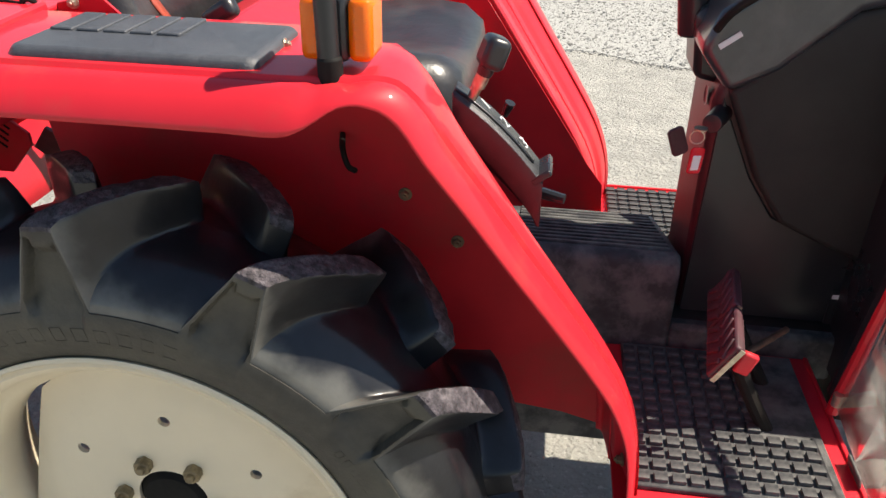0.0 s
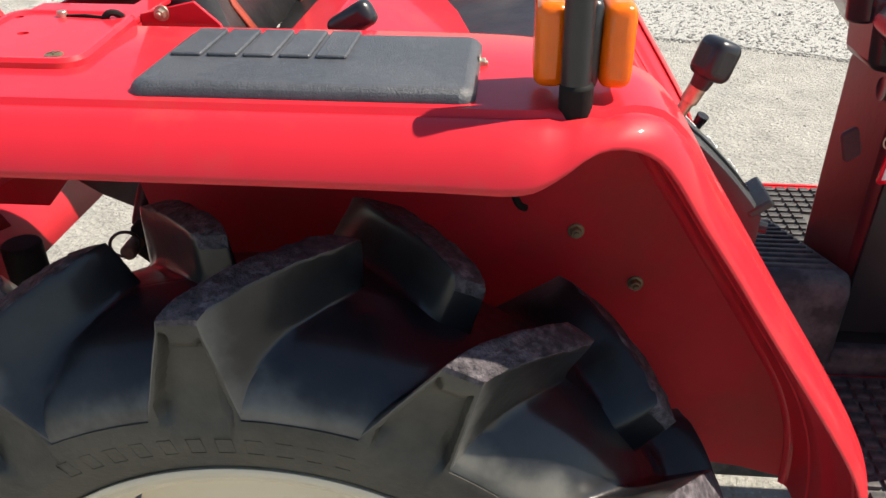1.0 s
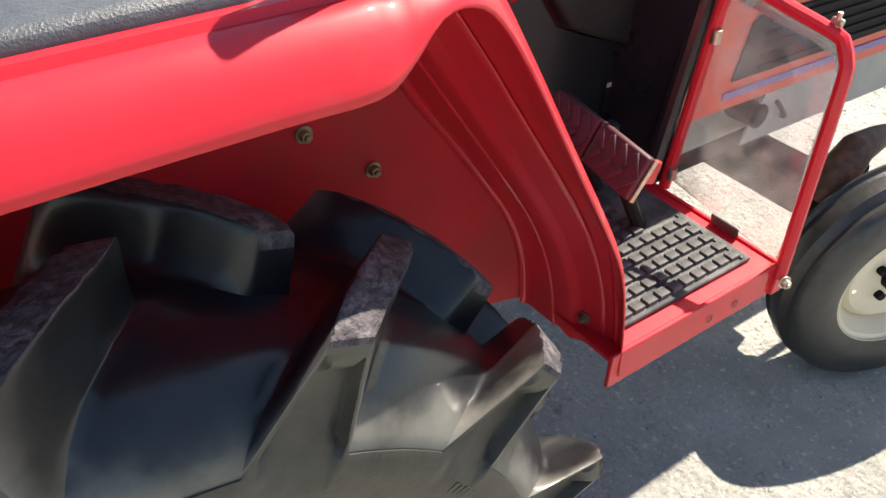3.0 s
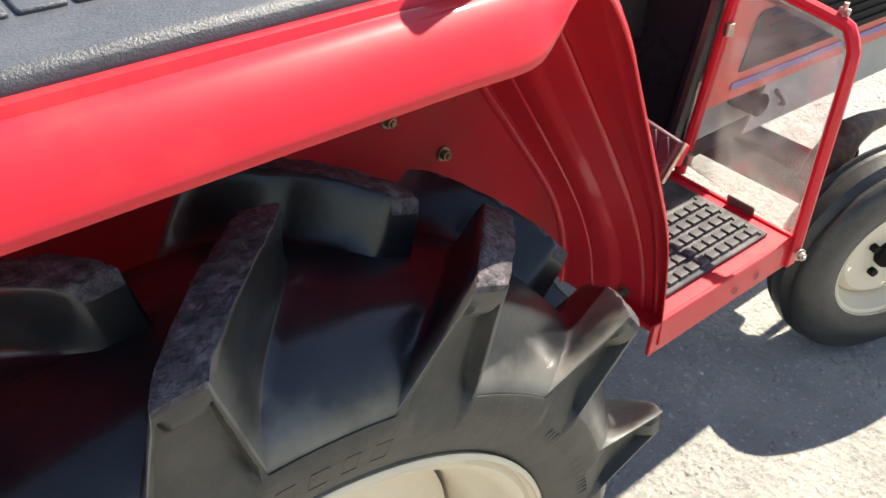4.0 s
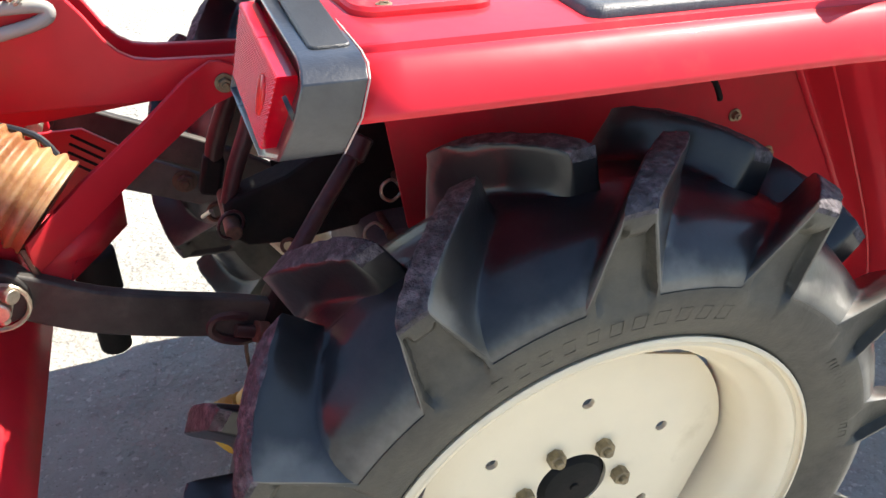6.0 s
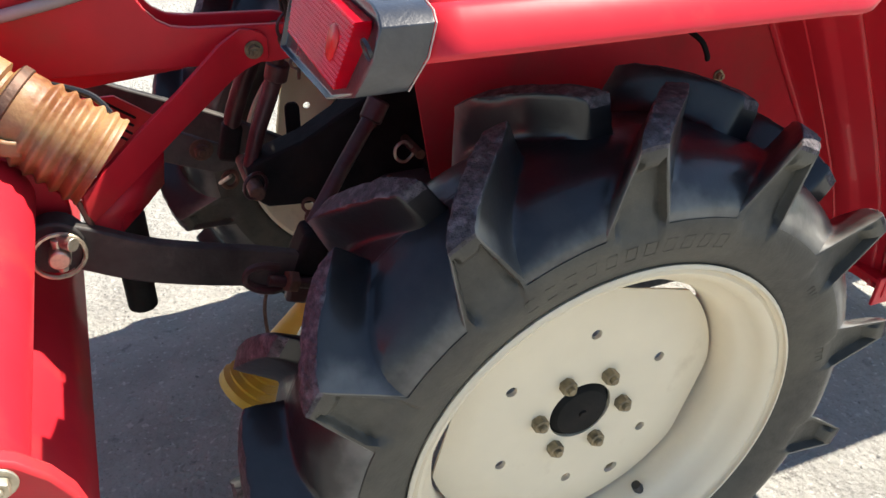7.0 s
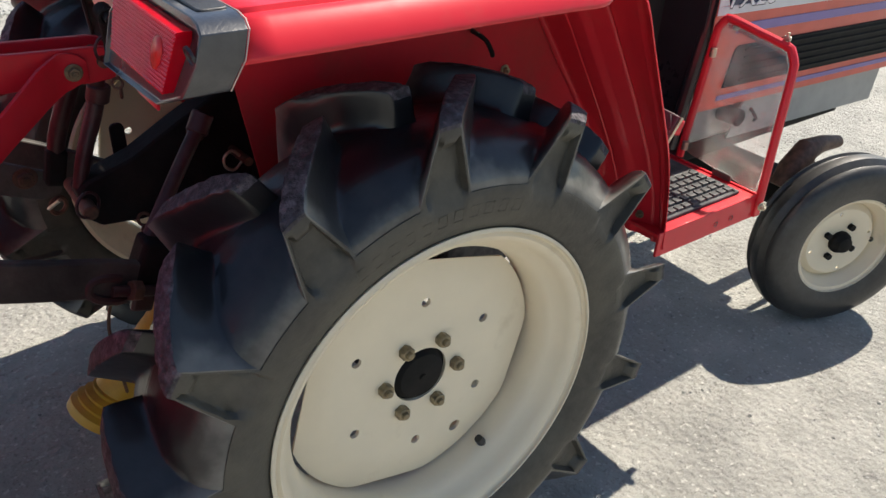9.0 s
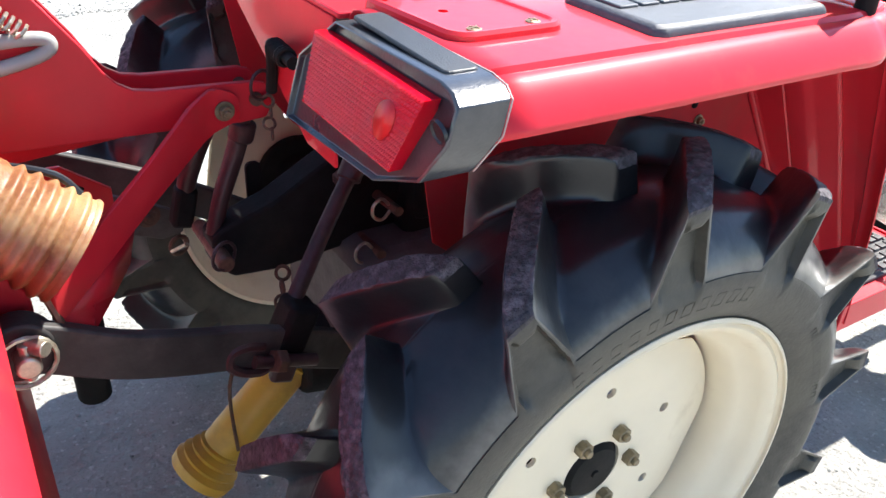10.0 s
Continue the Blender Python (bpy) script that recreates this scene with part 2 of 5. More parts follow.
def glass_mat():
    """Dusty clear acrylic: mostly see-through, with smears of grime."""
    m = bpy.data.materials.new("dusty_acrylic")
    m.use_nodes = True
    nt = m.node_tree
    out = nt.nodes["Material Output"]
    b = nt.nodes["Principled BSDF"]
    b.inputs["Base Color"].default_value = (0.62, 0.62, 0.6, 1)
    b.inputs["Roughness"].default_value = 0.55
    tr = nt.nodes.new("ShaderNodeBsdfTransparent")
    gl = nt.nodes.new("ShaderNodeBsdfGlossy")
    gl.inputs["Roughness"].default_value = 0.04
    fr = nt.nodes.new("ShaderNodeFresnel")
    fr.inputs["IOR"].default_value = 1.45
    m1, m2 = nt.nodes.new("ShaderNodeMixShader"), nt.nodes.new("ShaderNodeMixShader")
    tc = nt.nodes.new("ShaderNodeTexCoord")
    n = nt.nodes.new("ShaderNodeTexNoise")
    n.inputs["Scale"].default_value, n.inputs["Detail"].default_value, n.inputs["Roughness"].default_value = 30, 9, 0.75
    r = nt.nodes.new("ShaderNodeMapRange")
    r.inputs["From Min"].default_value, r.inputs["From Max"].default_value = 0.4, 0.75
    r.inputs["To Min"].default_value, r.inputs["To Max"].default_value = 0.05, 0.30
    nt.links.new(tc.outputs["Object"], n.inputs["Vector"])
    nt.links.new(n.outputs["Fac"], r.inputs["Value"])
    nt.links.new(fr.outputs[0], m1.inputs[0])
    nt.links.new(tr.outputs[0], m1.inputs[1])
    nt.links.new(gl.outputs[0], m1.inputs[2])
    nt.links.new(r.outputs["Result"], m2.inputs[0])
    nt.links.new(m1.outputs[0], m2.inputs[1])
    nt.links.new(b.outputs[0], m2.inputs[2])
    nt.links.new(m2.outputs[0], out.inputs["Surface"])
    return m
ACRYLIC = glass_mat()

# ---- mesh helpers ----
def finish(bm, smooth=True, angle=35):
    bmesh.ops.recalc_face_normals(bm, faces=bm.faces)
    me = bpy.data.meshes.new("mesh")
    bm.to_mesh(me)
    bm.free()
    if smooth:
        me.shade_smooth()
        me.set_sharp_from_angle(angle=radians(angle))
    return me

def part(name, shape, material, parent=None, label="", smooth=True, bevel=0.0, thick=0.0, segs=2, angle=35):
    """One mesh object from a bmesh or mesh, under a thing or a part."""
    me = finish(shape, smooth, angle) if isinstance(shape, bmesh.types.BMesh) else shape
    me.name = name
    for mm in (material if isinstance(material, (list, tuple)) else [material]):
        me.materials.append(mm)
    ob = new(name, me)
    if parent is not None:
        ob.parent = parent
        ob.matrix_parent_inverse = world_of(parent).inverted()
    if thick:
        s = ob.modifiers.new("thickness", "SOLIDIFY")
        s.thickness, s.offset = abs(thick), -1.0 if thick > 0 else 1.0
    if bevel:
        v = ob.modifiers.new("edges", "BEVEL")
        v.width, v.segments, v.limit_method, v.angle_limit = bevel, segs, "ANGLE", radians(35)
        v.harden_normals = False
    if label:
        ob["label"] = label
    return ob

def world_of(ob):
    m = ob.matrix_basis.copy()
    return world_of(ob.parent) @ ob.matrix_parent_inverse @ m if ob.parent else m

def thing(name, at, label, category, group=""):
    e = new(name)
    e.empty_display_size = 0.1
    e.location = at
    return tagged(e, label, category, group)

def box(c, size, rot=(0, 0, 0), bm=None):
    bm = bm or bmesh.new()
    m = pose(*c, *rot) @ Matrix.Diagonal((*size, 1))
    bmesh.ops.create_cube(bm, size=1.0, matrix=m)
    return bm

def along(a, b):
    """Pose at a whose z points to b."""
    a, b = Vector(a), Vector(b)
    return Matrix.Translation(a) @ (b - a).to_track_quat("Z", "Y").to_matrix().to_4x4()

def rod(a, b, r, r2=None, n=20, bm=None):
    bm = bm or bmesh.new()
    d = (Vector(b) - Vector(a)).length
    bmesh.ops.create_cone(bm, cap_ends=True, segments=n, radius1=r, radius2=r if r2 is None else r2, depth=d, matrix=along(a, b) @ Matrix.Translation((0, 0, d / 2)))
    return bm

def lathe(profile, m, n=48, bm=None, closed=False):
    """Turns (radius, height) pairs about the z axis of m."""
    bm = bm or bmesh.new()
    rings = []
    for k in range(n):
        a = 2 * math.pi * k / n
        rings.append([bm.verts.new(m @ Vector((r * math.cos(a), r * math.sin(a), h))) for r, h in profile])
    for k in range(n):
        p, q = rings[k], rings[(k + 1) % n]
        for i in range(len(profile) - (0 if closed else 1)):
            j = (i + 1) % len(profile)
            f = [p[i], q[i], q[j], p[j]]
            try:
                bm.faces.new(f)
            except ValueError:
                pass
    bmesh.ops.remove_doubles(bm, verts=bm.verts, dist=1e-6)
    return bm

def smooth_path(pts, n=6):
    """Catmull-Rom through the points."""
    pts = [Vector(p) for p in pts]
    out = []
    for i in range(len(pts) - 1):
        p0, p1, p2, p3 = pts[max(i - 1, 0)], pts[i], pts[i + 1], pts[min(i + 2, len(pts) - 1)]
        for k in range(n):
            t = k / n
            out.append(0.5 * ((2 * p1) + (p2 - p0) * t + (2 * p0 - 5 * p1 + 4 * p2 - p3) * t * t + (3 * p1 - p0 - 3 * p2 + p3) * t ** 3))
    out.append(pts[-1])
    return out

def tube(pts, r, n=12, bm=None, curve=0, closed=False):
    """A round bar along the points; r may be a list."""
    bm = bm or bmesh.new()
    given = len(pts)
    pts = smooth_path(pts, curve) if curve else [Vector(p) for p in pts]
    rr = [float(np.interp(i * (given - 1) / max(1, len(pts) - 1), range(given), r)) for i in range(len(pts))] if isinstance(r, (list, tuple)) else [r] * len(pts)
    up = Vector((0.13, 0.27, 0.95)).normalized()
    rings = []
    cnt = len(pts)
    for i, p in enumerate(pts):
        a, b = (pts[i - 1], pts[(i + 1) % cnt]) if closed else (pts[max(i - 1, 0)], pts[min(i + 1, cnt - 1)])
        t = (b - a).normalized()
        u = (up - t * up.dot(t))
        u = u.normalized() if u.length > 1e-4 else t.orthogonal().normalized()
        up = u
        v = t.cross(u)
        rings.append([bm.verts.new(p + rr[i] * (math.cos(2 * math.pi * k / n) * u + math.sin(2 * math.pi * k / n) * v)) for k in range(n)])
    for i in range(cnt if closed else cnt - 1):
        p, q = rings[i], rings[(i + 1) % cnt]
        for k in range(n):
            bm.faces.new([p[k], p[(k + 1) % n], q[(k + 1) % n], q[k]])
    if not closed:
        bm.faces.new(rings[0]), bm.faces.new(rings[-1])
    return bm

def prism(poly, m, depth, bm=None):
    """A flat outline in the xy plane of m, given depth along its z."""
    bm = bm or bmesh.new()
    lo = [bm.verts.new(m @ Vector((x, y, 0))) for x, y in poly]
    hi = [bm.verts.new(m @ Vector((x, y, depth))) for x, y in poly]
    n = len(poly)
    bm.faces.new(lo), bm.faces.new(hi)
    for i in range(n):
        bm.faces.new([lo[i], lo[(i + 1) % n], hi[(i + 1) % n], hi[i]])
    return bm

def sheet(rows, bm=None):
    """Quads over a grid of points."""
    bm = bm or bmesh.new()
    vs = [[bm.verts.new(p) for p in row] for row in rows]
    for a, b in zip(vs, vs[1:]):
        for i in range(len(a) - 1):
            bm.faces.new([a[i], a[i + 1], b[i + 1], b[i]])
    return bm

def rounded(w, h, r, n=5):
    """A rounded rectangle about the origin."""
    out = []
    for cx, cy, a0 in ((w / 2 - r, h / 2 - r, 0), (-w / 2 + r, h / 2 - r, 90), (-w / 2 + r, -h / 2 + r, 180), (w / 2 - r, -h / 2 + r, 270)):
        for k in range(n + 1):
            a = radians(a0 + 90 * k / n)
            out.append((cx + r * math.cos(a), cy + r * math.sin(a)))
    return out

def hexbolt(at, direction, size, height, parent, name="bolt", washer=True, material=None):
    m = along(at, Vector(at) + Vector(direction))
    bm = bmesh.new()
    if washer:
        bmesh.ops.create_cone(bm, cap_ends=True, segments=18, radius1=size * 0.85, radius2=size * 0.85, depth=height * 0.25, matrix=m @ Matrix.Translation((0, 0, height * 0.12)))
    bmesh.ops.create_cone(bm, cap_ends=True, segments=6, radius1=size * 0.58, radius2=size * 0.58, depth=height, matrix=m @ Matrix.Translation((0, 0, height * 0.5)))
    bmesh.ops.create_cone(bm, cap_ends=True, segments=12, radius1=size * 0.32, radius2=size * 0.27, depth=height * 0.35, matrix=m @ Matrix.Translation((0, 0, height * 1.15)))
    return part(name, bm, material or STEEL, parent, bevel=size * 0.05)

XZ = Matrix(((1, 0, 0, 0), (0, 0, -1, 0), (0, 1, 0, 0), (0, 0, 0, 1)))   # outline x,y -> world x,z; depth towards -y
YZ = Matrix(((0, 0, 1, 0), (1, 0, 0, 0), (0, 1, 0, 0), (0, 0, 0, 1)))    # outline x,y -> world y,z; depth towards +x

def text(words, m, size, material, parent, name="lettering", depth=0.0015):
    c = bpy.data.curves.new("t", "FONT")
    c.body, c.size, c.extrude, c.align_x = words, size, depth, "LEFT"
    tmp = new("t", c)
    me = bpy.data.meshes.new_from_object(tmp.evaluated_get(bpy.context.evaluated_depsgraph_get()))
    bpy.data.objects.remove(tmp)
    me.transform(m)
    return part(name, me, material, parent, smooth=False)

# ---- the ground ----
YC = 0.470          # the tractor's middle
HZ = 0.441          # rear axle height
def mirror(y):
    return 2 * YC - y

bm = bmesh.new()
bmesh.ops.create_grid(bm, x_segments=8, y_segments=8, size=300)
ground = part("ground", bm, CONCRETE, smooth=False)
tagged(ground, "pale worn concrete yard with fine cracks and grit", "ground", kind="structure")

def scatter(name, count, xr, yr, size, label, seed, z=0.0, edge=None):
    """Many small angular stones in one mesh."""
    rng = np.random.default_rng(seed)
    tmp = bmesh.new()
    bmesh.ops.create_icosphere(tmp, subdivisions=1, radius=1.0)
    base = np.array([v.co for v in tmp.verts])
    faces = np.array([[v.index for v in f.verts] for f in tmp.faces])
    tmp.free()
    nv = len(base)
    s = size * rng.lognormal(0, 0.35, count)
    shape = base[None] * (1 + 0.28 * rng.standard_normal((count, nv, 1))) * (s[:, None, None] * rng.uniform(0.6, 1.25, (count, 1, 3)))
    a = rng.uniform(0, 2 * np.pi, count)
    ca, sa = np.cos(a)[:, None], np.sin(a)[:, None]
    x = shape[..., 0] * ca - shape[..., 1] * sa
    y = shape[..., 0] * sa + shape[..., 1] * ca
    px, py = rng.uniform(*xr, count), rng.uniform(*yr, count)
    if edge is not None:
        py += np.array([edge(q) for q in px])
    v = np.stack([x + px[:, None], y + py[:, None], shape[..., 2] * 0.7 + (z + s * 0.25)[:, None]], -1).reshape(-1, 3)
    f = (faces[None] + (np.arange(count) * nv)[:, None, None]).reshape(-1, 3)
    me = bpy.data.meshes.new(name)
    me.from_pydata(v.tolist(), [], f.tolist())
    ob = part(name, me, GRAVEL, smooth=False)
    return tagged(ob, label, "gravel", kind="stuff")

def gravel_edge(x):
    """The ragged line where concrete gives way to gravel."""
    return float(np.interp(x, (-3.0, -1.0, 0.4, 0.75, 1.1, 1.9, 4.6), (4.15, 4.04, 3.92, 3.86, 3.68, 3.33, 2.4))) + 0.03 * math.sin(x * 5.1) + 0.02 * math.sin(x * 11.7)

bm = bmesh.new()
edge_pts = [(-2.7 + 0.1 * i, gravel_edge(-2.7 + 0.1 * i)) for i in range(75)]
sheet([[(x, y, 0.003), (x, 8.3, 0.003)] for x, y in edge_pts], bm)
tagged(part("gravel_bed", bm, GRAVEL, smooth=False, thick=0.002), "bed of fine grey gravel beside the concrete", "ground", kind="structure")
scatter("gravel", 95000, (-2.6, 4.0), (-0.06, 3.2), 0.0052, "loose grey crushed gravel bordering the concrete", 3, edge=gravel_edge)
scatter("grit", 4000, (-1.6, 3.0), (-1.2, 3.8), 0.0026, "scattered grit and small stones on the concrete", 5)

# ---- the tractor ----
tractor = thing("tractor", (0.4, YC, 0), "red compact farm tractor with cream wheels, parked on concrete", "tractor")

# rear wheels
# half section of the carcass: distance from the middle, radius; bead to shoulder, then the tread floor
SIDEWALL = [(0.062, 0.246), (0.076, 0.256), (0.087, 0.271), (0.0945, 0.285), (0.0985, 0.298), (0.1008, 0.310), (0.1016, 0.320), (0.1010, 0.3265), (0.1000, 0.3300)]
FLOOR_D, FLOOR_R = (0.0, 0.028, 0.055, 0.074, 0.088, 0.096, 0.1000), (0.391, 0.3885, 0.3815, 0.369, 0.354, 0.341, 0.3300)
# lug bars: distance from the middle, top radius, half top width, foot width behind and ahead, sweep
LUG = ((-0.012, 0.010, 0.035, 0.062, 0.084, 0.0955, 0.1000),
       (0.434, 0.437, 0.4365, 0.433, 0.428, 0.4225, 0.4185),
       (0.011, 0.0165, 0.0180, 0.0172, 0.0155, 0.0142, 0.0135),
       (0.024, 0.036, 0.043, 0.048, 0.0525, 0.0555, 0.0565),
       (0.022, 0.027, 0.0285, 0.029, 0.0310, 0.0345, 0.0355),
       (0.99, 0.83, 0.60, 0.34, 0.13, 0.025, 0.0))
FLANK = ((0, 0), (0.14, 0.02), (0.28, 0.07), (0.40, 0.15), (0.50, 0.26), (0.58, 0.39), (0.66, 0.54), (0.74, 0.71), (0.82, 0.86), (0.89, 0.95), (0.955, 0.99), (1.0, 1.0))

def rear_tyre_mesh(lugs=13, phase=66.4):
    """Carcass and chevron lugs in one moulded skin, half by half; the axle lies on y, the outer side is -y. Centre at the origin."""
    verts, faces, slots = [], [], []
    pitch = 2 * math.pi / lugs
    tread_d = [0.0985, 0.096, 0.0925, 0.088, 0.083, 0.077, 0.070, 0.063, 0.056, 0.049, 0.042, 0.035, 0.028, 0.021, 0.014, 0.008, 0.003, 0.0, -0.003, -0.006, -0.0085, -0.0105, -0.012]
    ends = [0.0, 0.08, 0.16, 0.24, 0.32, 0.40, 0.48, 0.55, 0.61, 0.66, 0.71, 0.76, 0.81, 0.86, 0.91, 0.96]
    # columns of one pitch: (kind, fraction)
    cols = [("f", i / 6) for i in range(6)] + [("l", i) for i in range(len(FLANK))] + [("t", i / 6) for i in range(1, 6)] + [("r", i) for i in range(len(FLANK) - 1, -1, -1)] + [("g", i / 6) for i in range(1, 6)]
    nc = len(cols)

    def lug_at(d):
        return [float(np.interp(d, LUG[0], LUG[i])) for i in range(1, 6)]

    def column(kind, v, d):
        """Angle from the lug's middle line and rise (0 foot, 1 top), before the sweep."""
        rt, wt, wb, wf, sw = lug_at(d)
        e = float(np.clip((d - 0.070) / 0.028, 0, 1))
        foot_l, foot_r = wb / rt, -wf / rt
        gap = pitch - (wb + wf) / rt
        if kind == "f":
            return foot_l + gap * 0.5 * (1 - v), 0.0, rt, sw
        if kind == "g":
            return foot_r - gap * 0.5 * v, 0.0, rt, sw
        if kind == "t":
            return (wt - 2 * wt * v) / rt, 1.0, rt, sw
        x, y = FLANK[v]
        y = y * (1 - e) + e * (x ** 1.15 if x < 0.93 else y)
        w = wb + (wt - wb) * x if kind == "l" else -(wf + (wt - wf) * x)
        return w / rt, y, rt, sw

    for side in (-1, 1):
        base = len(verts)
        nrows = len(SIDEWALL) + len(ends) - 1 + len(tread_d)
        for k in range(lugs):
            a0 = radians(phase) - pitch * k + (pitch / 2 if side > 0 else 0)
            rng = random.Random(k + 50 * side)
            tilt, drop = rng.uniform(-0.25, 0.25), rng.uniform(-0.0015, 0.0008)
            for kind, v in cols:
                col = []
                ang, y, rt, sw = column(kind, v, 0.1)
                for d, r in SIDEWALL[:-1]:
                    # the hollow of each lug's end fades out into the sidewall
                    dent = 0.0065 * min(1.0, max(0.0, (y - 0.25) / 0.3)) * min(1.0, max(0.0, (r - 0.308) / 0.02))
                    col.append((a0 + ang, r, d - dent))
                for f in ends:
                    r = 0.330 + y * (rt + drop - 0.330) * f
                    below = 0.330 + y * (rt - 0.330) - r
                    lo, hi = (0.019, 0.030) if kind == "t" else ((0.014, 0.023) if kind == "r" else (0.009, 0.019))
                    m = min(1.0, max(0.0, (below - lo) / (hi - lo)))
                    dent = 0.0115 * m * (0.5 + 0.5 * min(1.0, f / 0.3)) if y > 0.25 else 0.0
                    col.append((a0 + ang, r, 0.100 - 0.0015 * f - dent))
                for d in tread_d:
                    ang, y, rt, sw = column(kind, v, max(d, -0.012))
                    rf = float(np.interp(abs(d), FLOOR_D, FLOOR_R)) - max(0.0, -d) * 0.4
                    nose = 1.0 if d > -0.005 else max(0.0, 1 - ((-0.005 - d) / 0.007) ** 2)
                    r = rf + y * (rt + drop - rf) * nose
                    th = a0 + ang - radians(13.8 * sw + tilt * sw)
                    if y > 0.93 and d < 0.098:
                        # worn, chipped tops
                        p = Vector((d * 60, th * 26, 7.0 * side))
                        chip = noise.noise(p) * 0.0012 + noise.noise(p * 3.1) * 0.0007
                        edge = 1.0 if kind in "lr" else 0.5
                        r += chip * edge - (0.0022 if kind in "lr" and noise.noise(p * 1.7 + Vector((3, 1, 0))) > 0.22 else 0.0)
                        th += edge * noise.noise(p * 2.3 + Vector((9, 4, 2))) * 0.0025
                    col.append((th, r, d))
                verts += [(r * math.cos(a), side * d, r * math.sin(a)) for a, r, d in col]
        total = lugs * nc
        ns, ne = len(SIDEWALL) - 1, len(SIDEWALL) - 1 + len(ends)
        for c in range(total):
            c2 = (c + 1) % total
            kind, kind2 = cols[c % nc][0], cols[c2 % nc][0]
            v1, v2 = cols[c % nc][1], cols[c2 % nc][1]
            high = (kind == "t" or (kind in "lr" and FLANK[v1][1] > 0.95)) and (kind2 == "t" or (kind2 in "lr" and FLANK[v2][1] > 0.95))
            for j in range(nrows - 1):
                a, b = base + c * nrows + j, base + c2 * nrows + j
                faces.append((a, b, b + 1, a + 1) if side > 0 else (a, a + 1, b + 1, b))
                slots.append(1 if j < ne - 1 else (2 if high and j < nrows - 3 else 0))
    me = bpy.data.meshes.new("tyre")
    me.from_pydata(verts, [], faces)
    me.polygons.foreach_set("material_index", slots)
    bm = bmesh.new()
    bm.from_mesh(me)
    bmesh.ops.remove_doubles(bm, verts=bm.verts, dist=2e-5)
    bmesh.ops.recalc_face_normals(bm, faces=bm.faces)
    bm.to_mesh(me)
    bm.free()
    for mm in (RUBBER, RUBBER_OLD, RUBBER_WORN):
        me.materials.append(mm)
    me.shade_smooth()
    me.set_sharp_from_angle(angle=radians(40))
    return me

def rim_mesh():
    """Pressed rim: flange, bead seat, stepped well."""
    out = [(0.262, -0.079), (0.266, -0.076), (0.264, -0.070), (0.258, -0.066), (0.252, -0.069), (0.247, -0.066), (0.241, -0.056), (0.238, -0.046), (0.226, -0.036), (0.219, -0.026), (0.2165, -0.012), (0.215, 0.012)]
    back = [(0.222, 0.035), (0.236, 0.055), (0.245, 0.078), (0.256, 0.086), (0.262, 0.100), (0.268, 0.102)]
    return lathe(out + back, Matrix(((1, 0, 0, 0), (0, 0, 1, 0), (0, -1, 0, 0), (0, 0, 0, 1))), 96)

def disc_mesh():
    """Dished wheel centre with two firm and two faint flats."""
    bm = bmesh.new()
    n = 72
    radii = [(0.045, 0.0), (0.06, 0.0), (0.09, 0.0), (0.138, 0.0), (0.146, 0.0), (0.160, 0.0015), (1.0, 0.011)]
    rings = []
    for r, y in radii:
        ring = []
        for k in range(n):
            a = 2 * math.pi * k / n
            rr = r
            if r == 1.0:
                d = (math.degrees(a) - 30 + 45) % 90 - 45
                firm = abs((math.degrees(a) - 120 + 180) % 360 - 180) < 90
                rr = min(0.206, (0.179 if firm else 0.196) / max(0.2, math.cos(radians(45 - abs(d)))))
            ring.append(bm.verts.new((rr * math.cos(a), y, rr * math.sin(a))))
        rings.append(ring)
    for p, q in zip(rings, rings[1:]):
        for k in range(n):
            bm.faces.new([p[k], p[(k + 1) % n], q[(k + 1) % n], q[k]])
    return bm

def with_holes(ob, centres, r, axis="y", depth=0.05):
    """Bores round holes through a part."""
    cutter = bmesh.new()
    for c in centres:
        d = Vector((0, depth / 2, 0)) if axis == "y" else (Vector((depth / 2, 0, 0)) if axis == "x" else Vector((0, 0, depth / 2)))
        rr = c[3] if len(c) > 3 else r
        rod(Vector(c[:3]) - d, Vector(c[:3]) + d, rr, n=20, bm=cutter)
    tmp = new("cutter", finish(cutter, False))
    bo = ob.modifiers.new("holes", "BOOLEAN")
    bo.operation, bo.solver, bo.object = "DIFFERENCE", "EXACT", tmp
    me = bpy.data.meshes.new_from_object(ob.evaluated_get(bpy.context.evaluated_depsgraph_get()))
    ob.modifiers.clear()
    mats = list(ob.data.materials)
    ob.data = me
    me.set_sharp_from_angle(angle=radians(30))
    if not me.materials:
        for mm in mats:
            me.materials.append(mm)
    bpy.data.objects.remove(tmp)
    return ob

